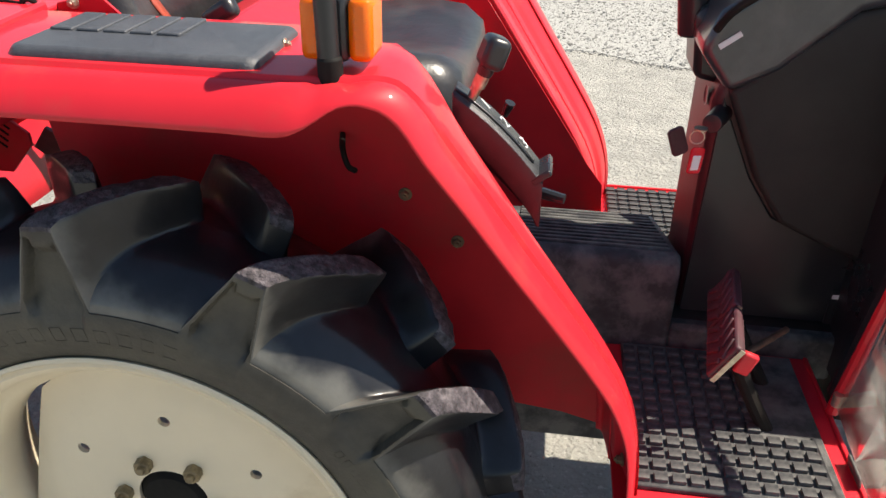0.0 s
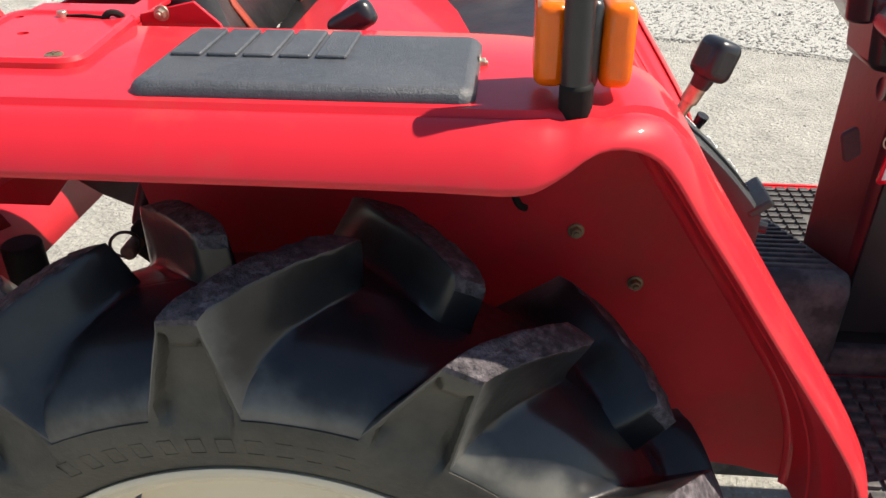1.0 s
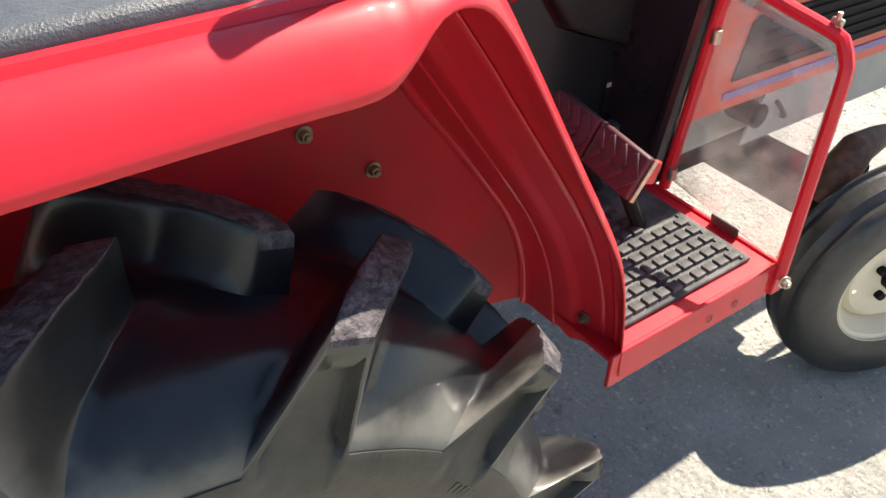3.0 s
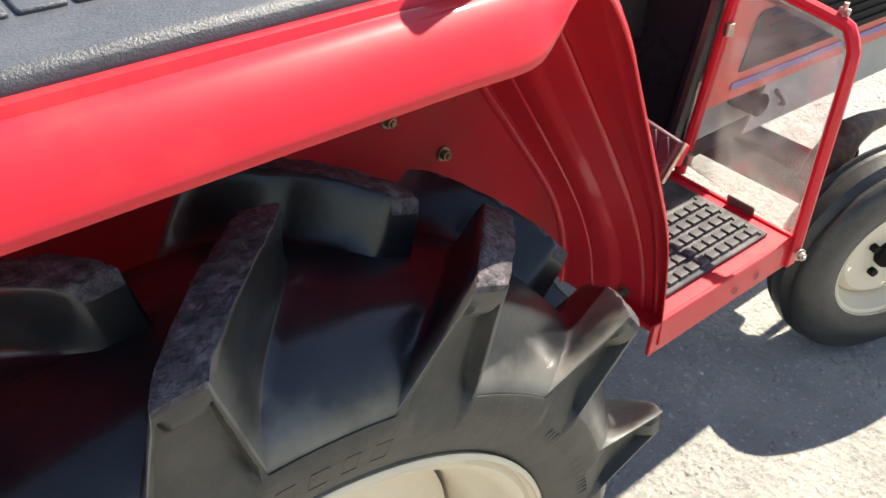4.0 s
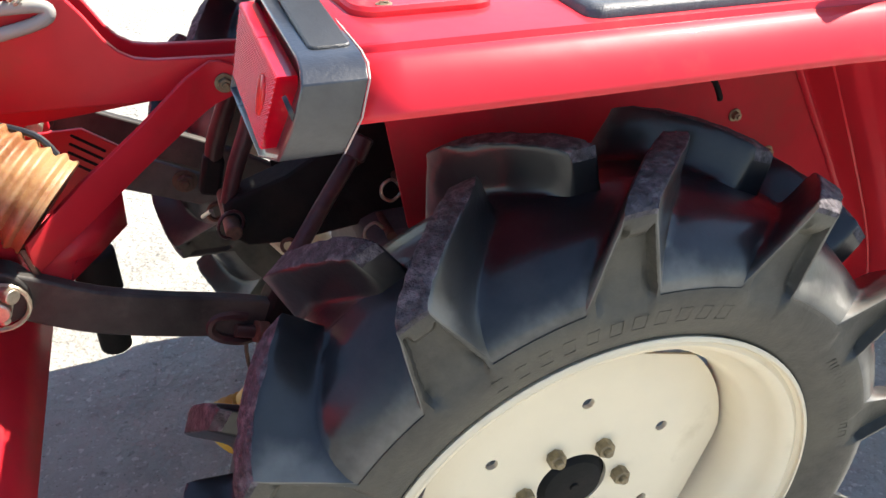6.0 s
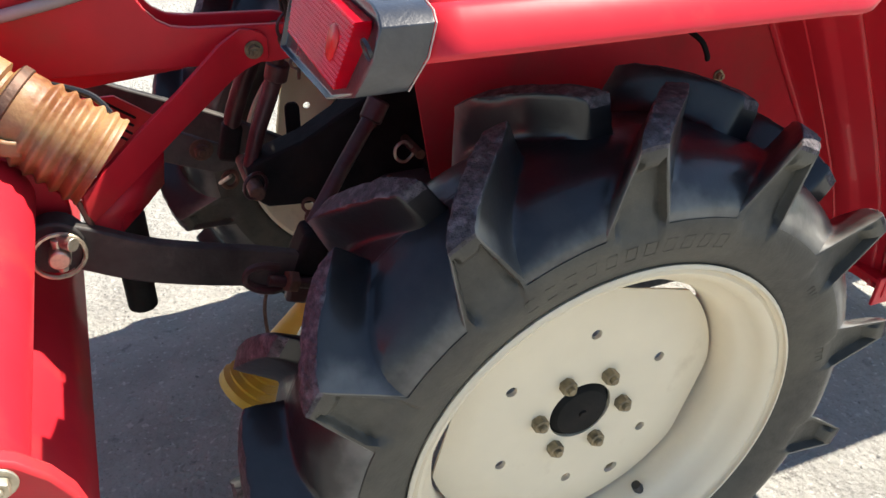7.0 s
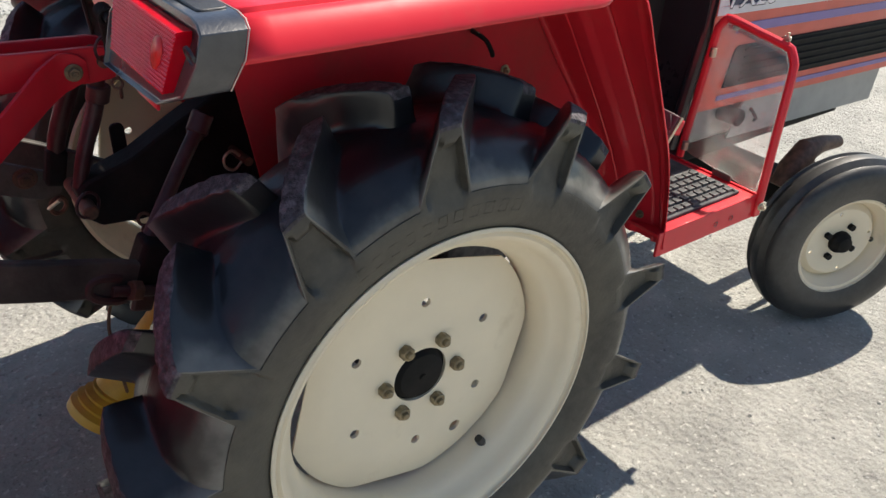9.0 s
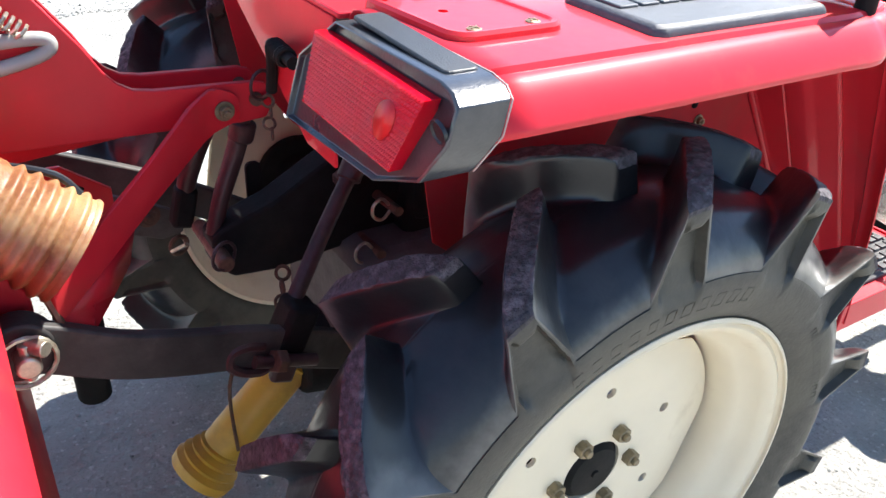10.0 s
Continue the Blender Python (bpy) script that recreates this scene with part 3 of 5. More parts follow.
def rear_wheel(label):
    """Built round the origin, outer side -y."""
    w = new("rear_wheel")
    w.empty_display_size = 0.1
    w["label"] = label
    yo = 0.0105
    tyre = part("tyre", rear_tyre_mesh(), [], w, "black lugged tractor tyre with dusty brown sidewall")
    tyre.data.transform(Matrix.Translation((0, yo, 0)))
    # worn raised marks on the sidewall, unreadable: outlined blocks
    bm = bmesh.new()
    rng = random.Random(4)
    for a0, cnt, h in ((118, 11, 0.017), (38, 11, 0.011), (-66, 11, 0.017), (-152, 11, 0.011)):
        for i in range(cnt):
            wide = rng.uniform(0.62, 0.8) * h
            m = Matrix.Rotation(-radians(a0 - i * (4.3 if h > 0.015 else 2.6)), 4, "Y") @ Matrix.Translation((0.3035, yo - 0.0994, 0)) @ pose(0, 0, 0, 0, 0, -10.8)
            for dx, dz, sx, sz in ((-h / 2, 0, 0.0006, wide), (h / 2, 0, 0.0006, wide), (0, -wide / 2, h, 0.0006), (0, wide / 2, h, 0.0006)):
                bmesh.ops.create_cube(bm, size=1.0, matrix=m @ Matrix.Translation((dx, 0, dz)) @ Matrix.Diagonal((sx, 0.0006, sz, 1)))
    tagged(part("sidewall_marking", bm, RUBBER_OLD, w, "raised unreadable moulded marks", smooth=False), kind="stuff")
    part("rim", rim_mesh(), CREAM, w, "cream painted pressed steel rim", thick=-0.003)
    disc = part("wheel_disc", disc_mesh(), CREAM, w, "cream painted dished wheel centre", thick=-0.006)
    holes = [(0.1245 * math.cos(radians(87.3 - 60 * i)), 0.0, 0.1245 * math.sin(radians(87.3 - 60 * i)), 0.0075) for i in range(6)]
    holes.append((0.069, 0.0, 0.305 - HZ, 0.0105))
    with_holes(disc, holes, 0.007)
    for i in range(6):
        a = radians(117 - 60 * i)
        hexbolt((0.062 * math.cos(a), -0.001, 0.062 * math.sin(a)), (0, -1, 0), 0.0190, 0.017, w, "wheel_nut", material=NUT)
    bm = lathe([(0.0, -0.012), (0.028, -0.012), (0.036, -0.010), (0.041, -0.004), (0.046, 0.004), (0.046, 0.05)], Matrix(((1, 0, 0, 0), (0, 0, 1, 0), (0, -1, 0, 0), (0, 0, 0, 1))), 32)
    lathe([(0.0, -0.015), (0.005, -0.015), (0.006, -0.011)], Matrix(((1, 0, 0, 0), (0, 0, 1, 0), (0, -1, 0, 0), (0, 0, 0, 1))), 12, bm)
    part("hub", bm, BLACK_IRON, w, "black axle hub end")
    a = radians(-58)
    part("valve", rod((0.206 * math.cos(a), -0.02, 0.206 * math.sin(a)), (0.222 * math.cos(a), -0.022, 0.222 * math.sin(a)), 0.007, 0.0085, 12), PLASTIC_S, w, "black rubber valve")
    return w

def put(w, m, parent):
    w.matrix_basis = m
    w.parent = parent
    w.matrix_parent_inverse = world_of(parent).inverted()
    return w

wheel_r = rear_wheel("rear wheel with lugged tyre and cream rim")
wheel_l = copy_thing(wheel_r, Matrix())
put(wheel_r, pose(0, 0, HZ), tractor)
put(wheel_l, pose(0, mirror(0), HZ, 0, -5.5, 0) @ Matrix.Diagonal((1, -1, 1, 1)), tractor)

# fenders: a pressed sheet swept along the mudguard's outline
# stations along the outer edge line: x, z, normal angle (90 = up)
EDGE_LINE = [(-0.252, 0.957, 90), (-0.1, 0.957, 90), (0.06, 0.957, 90), (0.15, 0.9565, 90), (0.198, 0.956, 89), (0.220, 0.963, 84), (0.246, 0.979, 74), (0.27, 0.978, 60), (0.292, 0.963, 46), (0.318, 0.926, 36), (0.352, 0.877, 34), (0.395, 0.813, 34), (0.445, 0.74, 34), (0.49, 0.672, 32), (0.515, 0.628, 24), (0.532, 0.585, 12), (0.541, 0.545, 4), (0.545, 0.5, 2), (0.546, 0.462, 2)]
# at each station: y of the outer edge, of the crest, of the inner wall top
WIDTHS = [(-0.074, -0.038, 0.15), (-0.076, -0.038, 0.15), (-0.076, -0.038, 0.15), (-0.076, -0.038, 0.148), (-0.076, -0.038, 0.142), (-0.070, -0.034, 0.13), (-0.06, -0.031, 0.102), (-0.054, -0.022, 0.076), (-0.049, -0.018, 0.056), (-0.048, -0.012, 0.049), (-0.037, -0.002, 0.05), (-0.024, 0.01, 0.055), (-0.008, 0.024, 0.062), (0.006, 0.036, 0.069), (0.014, 0.042, 0.07), (0.019, 0.044, 0.066), (0.02, 0.042, 0.06), (0.018, 0.038, 0.054), (0.016, 0.034, 0.048)]
STATIONS = [a + w for a, w in zip(EDGE_LINE, WIDTHS)]

def fender(right=True):
    side = (lambda y: y) if right else mirror
    f = new("fender")
    put(f, pose(0, side(0.03), 0.98), tractor)
    f["label"] = "glossy red pressed steel mudguard, sun-bleached"
    rows = []
    xs = [i / 3 for i in range(3 * (len(STATIONS) - 1) + 1)]
    arr = np.array(STATIONS)

    def at(u):
        i = int(min(u, len(arr) - 1.0001))
        t = u - i
        p0, p1, p2, p3 = arr[max(i - 1, 0)], arr[i], arr[i + 1], arr[min(i + 2, len(arr) - 1)]
        return 0.5 * (2 * p1 + (p2 - p0) * t + (2 * p0 - 5 * p1 + 4 * p2 - p3) * t * t + (3 * p1 - p0 - 3 * p2 + p3) * t ** 3)

    for u in xs:
        x, z, na, yo, yc, yi = at(u)
        nx, nz = math.cos(radians(na)), math.sin(radians(na))
        top = np.clip((na - 40) / 50, 0, 1)
        deep = 0.037
        # the arch rises behind the front bend, so the skirt is shallower there
        lift = 0.957 - z if na > 80 else 0.0
        h = deep + (lift if na > 80 else 0)
        if na <= 84:
            h = float(np.interp(na, (2, 24, 40, 55, 74, 84), (0.010, 0.014, 0.018, 0.019, 0.014, 0.029)))
        k = (yc - yo) / 0.055
        prof = [(yo, 0.0), (yo + 0.0015, h * 0.13), (yo + 0.008 * k, h * 0.36), (yo + 0.020 * k, h * 0.63), (yo + 0.033 * k, h * 0.85), (yc - 0.009 * k, h * 0.96), (yc - 0.0015, h - 0.0022),
                (yc + 0.0015, h + 0.0022), (yc + 0.006, h + 0.0026), (0.5 * (yc + yi), h + 0.0032), (yi - 0.016, h + 0.003), (yi - 0.004, h)] + ([(yi + 0.003, h - 0.006), (yi + 0.006, h - 0.02)] if na > 46 else [(yi + 0.001, h - 0.0010), (yi + 0.004, h - 0.0030)])
        rows.append([(x + nx * n, side(y), z + nz * n) for y, n in prof])
    part("mudguard_top", sheet(rows), RED, f, thick=0.0022 if right else -0.0022, angle=50)
    # the wall between wheel and seat, stepping outwards towards the front edge
    rows = []
    for u in [5 + i / 3 for i in range(3 * 13 + 1)]:
        x, z, na, yo, yc, yi = at(u)
        bend = float(np.clip((u - 5) / 4.0, 0.3, 1.0))
        nx, nz = math.cos(radians(max(na, 22))), math.sin(radians(max(na, 22)))
        h = float(np.interp(na, (2, 24, 40, 55, 74, 84), (0.009, 0.012, 0.015, 0.016, 0.012, 0.012)))
        prof = [(yi - 0.002, h - 0.0012), (yi + 0.006, h * 0.72), (yi + 0.014, h * 0.40), (yi + 0.026, 0.0005), (yi + 0.031, -0.003), (yi + 0.036, -0.0085), (yi + 0.040, -0.0105), (yi + 0.064, -0.0125), (yi + 0.0655, -0.0145), (yi + 0.068, -0.0145), (0.156, -0.021), (0.160, -0.024), (0.1625, -0.031)]
        prof = [(min(y, 0.164 - 0.0004 * (len(prof) - i)), n) for i, (y, n) in enumerate(prof)]
        rows.append([(x + nx * n * bend, side(y), max(z + nz * n * bend, 0.463 + 0.14 * max(0.0, y - 0.03))) for y, n in prof])
    part("front_panel", sheet(rows), RED, f, thick=0.002 if right else -0.002, angle=22)
    poly = [(-0.200, 0.975), (-0.172, 0.87), (-0.145, 0.72), (-0.12, 0.70), (-0.06, 0.62), (0.0, 0.57), (0.30, 0.52), (0.470, 0.500), (0.530, 0.484), (0.506, 0.600), (0.470, 0.655), (0.432, 0.709), (0.374, 0.793), (0.294, 0.907), (0.277, 0.945), (0.262, 0.964), (0.2435, 0.970), (0.22, 0.973), (0.18, 0.975)]
    if not right:
        poly = poly[:6] + [(0.30, 0.478), (0.545, 0.478), (0.538, 0.56)] + poly[9:]
    m = Matrix.Translation((0, side(0.1655), 0)) @ XZ
    part("inner_wall", prism(poly, m, 0.002), RED_DULL, f, "dull red inner wall", bevel=0.0008)
    # bead between inner wall and top
    part("seam_bead", tube([(-0.235, side(0.158), 0.980), (0.0, side(0.158), 0.981), (0.15, side(0.156), 0.980), (0.20, side(0.15), 0.972)], 0.004, 8, curve=4), RED, f)
    if right:
        for p in ((0.261, 0.1635, 0.800), (0.324, 0.1635, 0.743)):
            hexbolt(p, (0, -1, 0), 0.0095, 0.008, f, material=NUT)
        hexbolt((0.543, 0.078, 0.508), (-1, -0.1, 0), 0.0095, 0.008, f, material=NUT)
        part("hook", tube([(0.190, 0.160, 0.870), (0.196, 0.135, 0.862), (0.203, 0.128, 0.846), (0.210, 0.134, 0.838)], 0.0035, 8, curve=4), BLACK_IRON, f, "black bent wire hook")
    return f

fender(True)
fender_l = fender(False)

# sticker on the inner side of the far mudguard
part("sticker", box((0.06, mirror(0.1690), 0.935), (0.10, 0.001, 0.028)), CORAL, fender_l, "small red sticker with pale edge, unreadable")

# black tool-box pad on the right mudguard
bm = bmesh.new()
PADX0, PADX1, PADY0, PADY1 = -0.062, 0.170, -0.031, 0.099
poly = [(PADX0, PADY0 + 0.008), (PADX0 + 0.008, PADY0), (PADX1 - 0.006, PADY0), (PADX1, PADY0 + 0.006), (PADX1, PADY1 - 0.006), (PADX1 - 0.006, PADY1), (PADX0 + 0.006, PADY1), (PADX0, PADY1 - 0.006)]
vs = [[bm.verts.new((cx + (x - cx) * k, cy + (y - cy) * q, z)) for x, y in poly] for cx, cy in ((0.054, 0.034),) for z, k, q in ((0.9885, 1.0, 1.0), (1.0000, 0.990, 0.982), (1.0055, 0.955, 0.925))]
for a, b in zip(vs, vs[1:]):
    for k in range(8):
        bm.faces.new([a[k], a[(k + 1) % 8], b[(k + 1) % 8], b[k]])
bm.faces.new(vs[0]), bm.faces.new(vs[-1])
pad = part("fender_pad", bm, PAD, tractor, "black grained plastic arm pad with ribbed corner", bevel=0.004, segs=3)
for i in range(5):
    bm = prism(rounded(0.0225, 0.064, 0.002, 3), Matrix.Translation((-0.040 + 0.0262 * i, 0.061, 1.0045)), 0.0036)
    part("rib", bm, PAD, pad, bevel=0.0012)
hexbolt((PADX1 - 0.002, 0.050, 0.9985), (1, 0, 0), 0.007, 0.005, pad, "screw")

# raised mounting plate behind the pad
SKEW = Matrix.Translation((-0.178, 0.089, 0.9965)) @ Matrix(((1, -0.10, 0, 0), (0, 1, 0, 0), (0, 0, 1, 0), (0, 0, 0, 1)))
loops = [(0.115, 0.142, 0.020, -0.004), (0.113, 0.140, 0.020, 0.0045), (0.108, 0.135, 0.018, 0.0074), (0.101, 0.128, 0.016, 0.0072), (0.096, 0.123, 0.014, 0.0052)]
bm = bmesh.new()
vs = [[bm.verts.new(SKEW @ Vector((*p[:2], z))) for p in rounded(w, h, r, 6)] for w, h, r, z in loops]
for p, q in zip(vs, vs[1:]):
    for k in range(len(p)):
        bm.faces.new([p[k], p[(k + 1) % len(p)], q[(k + 1) % len(p)], q[k]])
bm.faces.new(vs[0]), bm.faces.new(vs[-1])
plate = part("mounting_plate", bm, RED, tractor, "raised red cover plate with rimmed edge and screws", angle=60)
with_holes(plate, [(-0.196, 0.090, 0.998, 0.0045), (-0.226, 0.138, 0.998, 0.0035)], 0.0045, "z", 0.03)
for p in ((-0.202, 0.034), (-0.142, 0.036)):
    bm = lathe([(0.0, 0.0012), (0.004, 0.0014), (0.0065, 0.0004), (0.0068, -0.002)], Matrix.Translation((*p, 1.0022)), 16)
    box((p[0], p[1], 1.0036), (0.009, 0.0014, 0.0012), (0, 0, 30), bm)
    box((p[0], p[1], 1.0036), (0.009, 0.0014, 0.0012), (0, 0, 120), bm)
    part("screw", bm, NUT, plate, "rusty crosshead screw")
part("latch_wire", tube([(-0.188, 0.142, 1.0020), (-0.170, 0.141, 1.0030), (-0.150, 0.138, 1.0022)], 0.0015, 6), BLACK_IRON, plate, "dark bent wire")
part("latch_stud", rod((-0.190, 0.142, 0.999), (-0.190, 0.142, 1.0065), 0.0042, n=12), STEEL, plate, "brassy latch stud", bevel=0.0008)
part("latch_hook", tube([(-0.152, 0.138, 1.001), (-0.147, 0.139, 1.006), (-0.141, 0.142, 1.005), (-0.139, 0.145, 1.000)], 0.003, 8, curve=3), BLACK_IRON, plate)
# deck between mudguard and seat with its open well
part("seat_deck", prism([(-0.262, 0.156), (-0.146, 0.156), (-0.146, 0.60), (-0.172, 0.60), (-0.172, 0.238), (-0.262, 0.238)], Matrix.Translation((0, 0, 0.9835)), 0.006), RED, tractor, "red deck with an open well", bevel=0.0018)
bracket = part("seat_bracket", prism([(-0.146, 0.950), (-0.060, 0.950), (-0.072, 0.984), (-0.094, 1.004), (-0.146, 0.992)], Matrix.Translation((0, 0.196, 0)) @ XZ, 0.004), RED, tractor, "red upright seat bracket", bevel=0.001)
hexbolt((-0.125, 0.193, 0.993), (0, -1, 0), 0.0085, 0.008, bracket, material=STEEL)

# rear lamp unit at the mudguard's tail
LAMP = [(y - 0.012, z + 0.004) for y, z in ((-0.036, 0.9935), (-0.052, 0.9905), (-0.0625, 0.984), (-0.0645, 0.959), (-0.0455, 0.926), (0.010, 0.904), (0.175, 0.896), (0.178, 0.950), (0.128, 0.991))]
def tail_lamp(right=True):
    side = (lambda y: y) if right else mirror
    t = new("tail_lamp")
    put(t, pose(-0.27, side(0.03), 0.96), tractor)
    t["label"] = "rear lamp with red ribbed lens in a black plastic housing"
    def lean(z):
        """The rear face leans back towards its lower edge."""
        return -0.285 - 0.019 * (0.994 - z) / 0.064
    def seam(z):
        return -0.2415 - 0.017 * max(0.0, 0.994 - z) / 0.064
    def ring_of(f, depth):
        cy, cz = 0.043, 0.951
        return [(lean(z) + depth, side(cy + (y - cy) * f), cz + (z - cz) * f) for y, z in LAMP]
    bm = bmesh.new()
    loops = [[(seam(z), side(y), z) for y, z in LAMP], [(lean(z) + 0.001, side(y), z) for y, z in LAMP], ring_of(0.965, 0.0), ring_of(0.955, 0.006)]
    vs = [[bm.verts.new(p) for p in l] for l in loops]
    n = len(LAMP)
    for a, b in zip(vs, vs[1:]):
        for k in range(n):
            bm.faces.new([a[k], a[(k + 1) % n], b[(k + 1) % n], b[k]])
    bm.faces.new(vs[0]), bm.faces.new(vs[-1])
    hs = part("housing", bm, LAMPCASE, t, "black plastic lamp housing, scuffed", bevel=0.0022, segs=3)
    # thin pale line where the housing meets the mudguard
    edge = [(seam(z) + 0.0006, side(y - 0.0004), z) for y, z in [LAMP[8]] + LAMP[:5]]
    part("seam_line", tube(edge, 0.0007, 6), PALE_SEAM, hs, "thin pale line along the seam")
    part("housing_top", prism(rounded(0.029, 0.145, 0.006, 4), pose(-0.259, side(0.034), 0.9965, 1.0 if right else -1.0, 0, 0), 0.004), PLASTIC, t, "grained black top panel", bevel=0.0015)
    # box lens: two red fields moulded as a fine prism grid
    def lens(y0, y1, bulb):
        bm = bmesh.new()
        ny, nz = int(round((y1 - y0) / 0.0042)), 15
        def at(y, z, out):
            # the outer end leans inwards to its foot
            y = y + (0.022 * (y1 - y) / (y1 - y0) * (0.986 - z) / 0.055 if bulb else 0.0)
            return (-0.297 - 0.012 * (0.986 - z) / 0.055 - out, side(y), z)
        z0, z1 = 0.986, 0.926
        for i in range(ny):
            for j in range(nz):
                ya, yb = y0 + (y1 - y0) * i / ny, y0 + (y1 - y0) * (i + 1) / ny
                za, zb = z0 + (z1 - z0) * j / nz, z0 + (z1 - z0) * (j + 1) / nz
                ym, zm = (ya + yb) / 2, (za + zb) / 2
                top = 0.0 if bulb and math.hypot(ym - bulb, zm - 0.958) < 0.016 else 0.0021
                top = top or 0.0009
                c = [bm.verts.new(at(y, z, 0)) for y, z in ((ya, za), (yb, za), (yb, zb), (ya, zb))]
                if top:
                    m = bm.verts.new(at(ym, zm, top))
                    for k in range(4):
                        bm.faces.new([c[k], c[(k + 1) % 4], m])
                else:
                    bm.faces.new(c)
        bmesh.ops.remove_doubles(bm, verts=bm.verts, dist=1e-5)
        r = bmesh.ops.extrude_edge_only(bm, edges=[e for e in bm.edges if e.is_boundary])
        for v in [q for q in r["geom"] if isinstance(q, bmesh.types.BMVert)]:
            v.co.x = -0.284
        part("lens", bm, REDLENS, t, "red ribbed lamp lens", smooth=False)
        if bulb:
            spot = [at(bulb + 0.0155 * math.cos(a), 0.958 + 0.0155 * math.sin(a), 0.0012) for a in [2 * math.pi * k / 28 for k in range(28)]]
            bm = bmesh.new()
            bm.faces.new([bm.verts.new(p) for p in spot])
            part("bulb_window", bm, BULB, t, "smooth orange-red round field", thick=0.0004)
    lens(-0.050, 0.032, -0.013)
    lens(0.0335, 0.126, 0.0)
    # screw recess beside the lens
    part("screw_recess", lathe([(0.0, -0.0005), (0.0075, -0.0005), (0.0085, 0.0009), (0.0098, 0.0010), (0.0100, -0.002)], pose(-0.2935, side(-0.0635), 0.968, 0, -106, 0), 20), PLASTIC_S, t, "dark screw recess")
    return t
tail_lamp(True)
tail_lamp(False)
# reflector under the lamp
part("reflector", box((-0.262, 0.105, 0.915), (0.008, 0.05, 0.035), (0, 10, 0)), REDLENS, tractor, "red reflector below the rear lamp", bevel=0.002)

# stalk with the amber lamp
stalk = new("lamp_stalk")
put(stalk, pose(0.236, -0.005, 0.985), tractor)
stalk["label"] = "black tubular stalk with an amber turn signal"
part("pole", rod((0.232, -0.026, 0.982), (0.229, -0.026, 1.112), 0.0094, n=24), PLASTIC_S, stalk, "black painted pole", bevel=0.002)
part("base", rod((0.233, -0.026, 0.970), (0.232, -0.026, 1.012), 0.0108, n=24), BLACK_IRON, stalk, bevel=0.003)
part("lamp_body", box((0.236, 0.004, 1.032), (0.020, 0.048, 0.056)), PLASTIC_S, stalk, "black lamp body", bevel=0.005)
for dx in (-1, 1):
    bm = box((0.236 + dx * 0.0205, 0.004, 1.031), (0.021, 0.048, 0.053))
    part("amber_lens", bm, AMBER, stalk, "orange lamp lens", bevel=0.007, segs=3)

# seat
seat = new("seat")
put(seat, pose(0.05, YC, 0.8), tractor)
seat["label"] = "black vinyl driver's seat with orange-red piping"
bm = bmesh.new()
rows = []
for x, zt, hw in ((-0.10, 0.93, 0.19), (0.0, 0.915, 0.205), (0.12, 0.915, 0.21), (0.22, 0.925, 0.205), (0.275, 0.920, 0.195), (0.305, 0.895, 0.18), (0.312, 0.865, 0.165), (0.300, 0.835, 0.15)):
    rows.append([(x, YC + hw * a, zt + b - 0.02 * (1 - abs(a)) * (1 if zt > 0.9 else 0)) for a, b in ((-1, -0.07), (-1, -0.03), (-0.93, -0.005), (-0.8, 0.006), (-0.5, 0.0), (0, -0.004), (0.5, 0.0), (0.8, 0.006), (0.93, -0.005), (1, -0.03), (1, -0.07))])
part("cushion", sheet(rows, bm), SEAT, seat, thick=0.03, angle=80)
rows = []
for z, x, hw in ((0.91, -0.10, 0.19), (0.96, -0.13, 0.195), (1.03, -0.155, 0.19), (1.10, -0.18, 0.18), (1.14, -0.20, 0.16), (1.155, -0.225, 0.13)):
    rows.append([(x + 0.035 * a ** 2, YC + hw * a, z) for a in (-1, -0.9, -0.6, -0.58, -0.45, -0.43, 0, 0.43, 0.45, 0.58, 0.6, 0.9, 1)])
part("backrest", sheet(rows), SEAT, seat, thick=0.06, angle=60)
for s in (-1, 1):
    rows = [[(x - 0.001 + 0.035 * (a ** 2) + 0.004, YC + s * hw * a, z) for a in (0.46, 0.52, 0.58)] for z, x, hw in ((0.915, -0.10, 0.19), (0.96, -0.13, 0.195), (1.03, -0.155, 0.19), (1.10, -0.18, 0.18))]
    part("stripe", sheet(rows), SEAT_STRIPE, seat, "orange-red vinyl stripe", thick=0.003)
part("seat_pan", box((0.09, YC, 0.83), (0.36, 0.34, 0.05)), BLACK_IRON, seat, bevel=0.01)
part("seat_post", box((0.08, YC, 0.72), (0.25, 0.22, 0.20)), BLACK_IRON, seat, bevel=0.01)
part("position_lever", tube([(0.045, 0.205, 0.92), (0.052, 0.190, 0.975), (0.056, 0.186, 0.992)], 0.005, 8), BLACK_IRON, tractor, bevel=0)
bm = bmesh.new()
bmesh.ops.create_cube(bm, size=1.0, matrix=pose(0.050, 0.188, 0.990, 0, -32, -18) @ Matrix.Diagonal((0.048, 0.020, 0.024, 1)))
part("lever_knob", bm, PLASTIC_S, tractor, "black lever knob", bevel=0.008, segs=4)

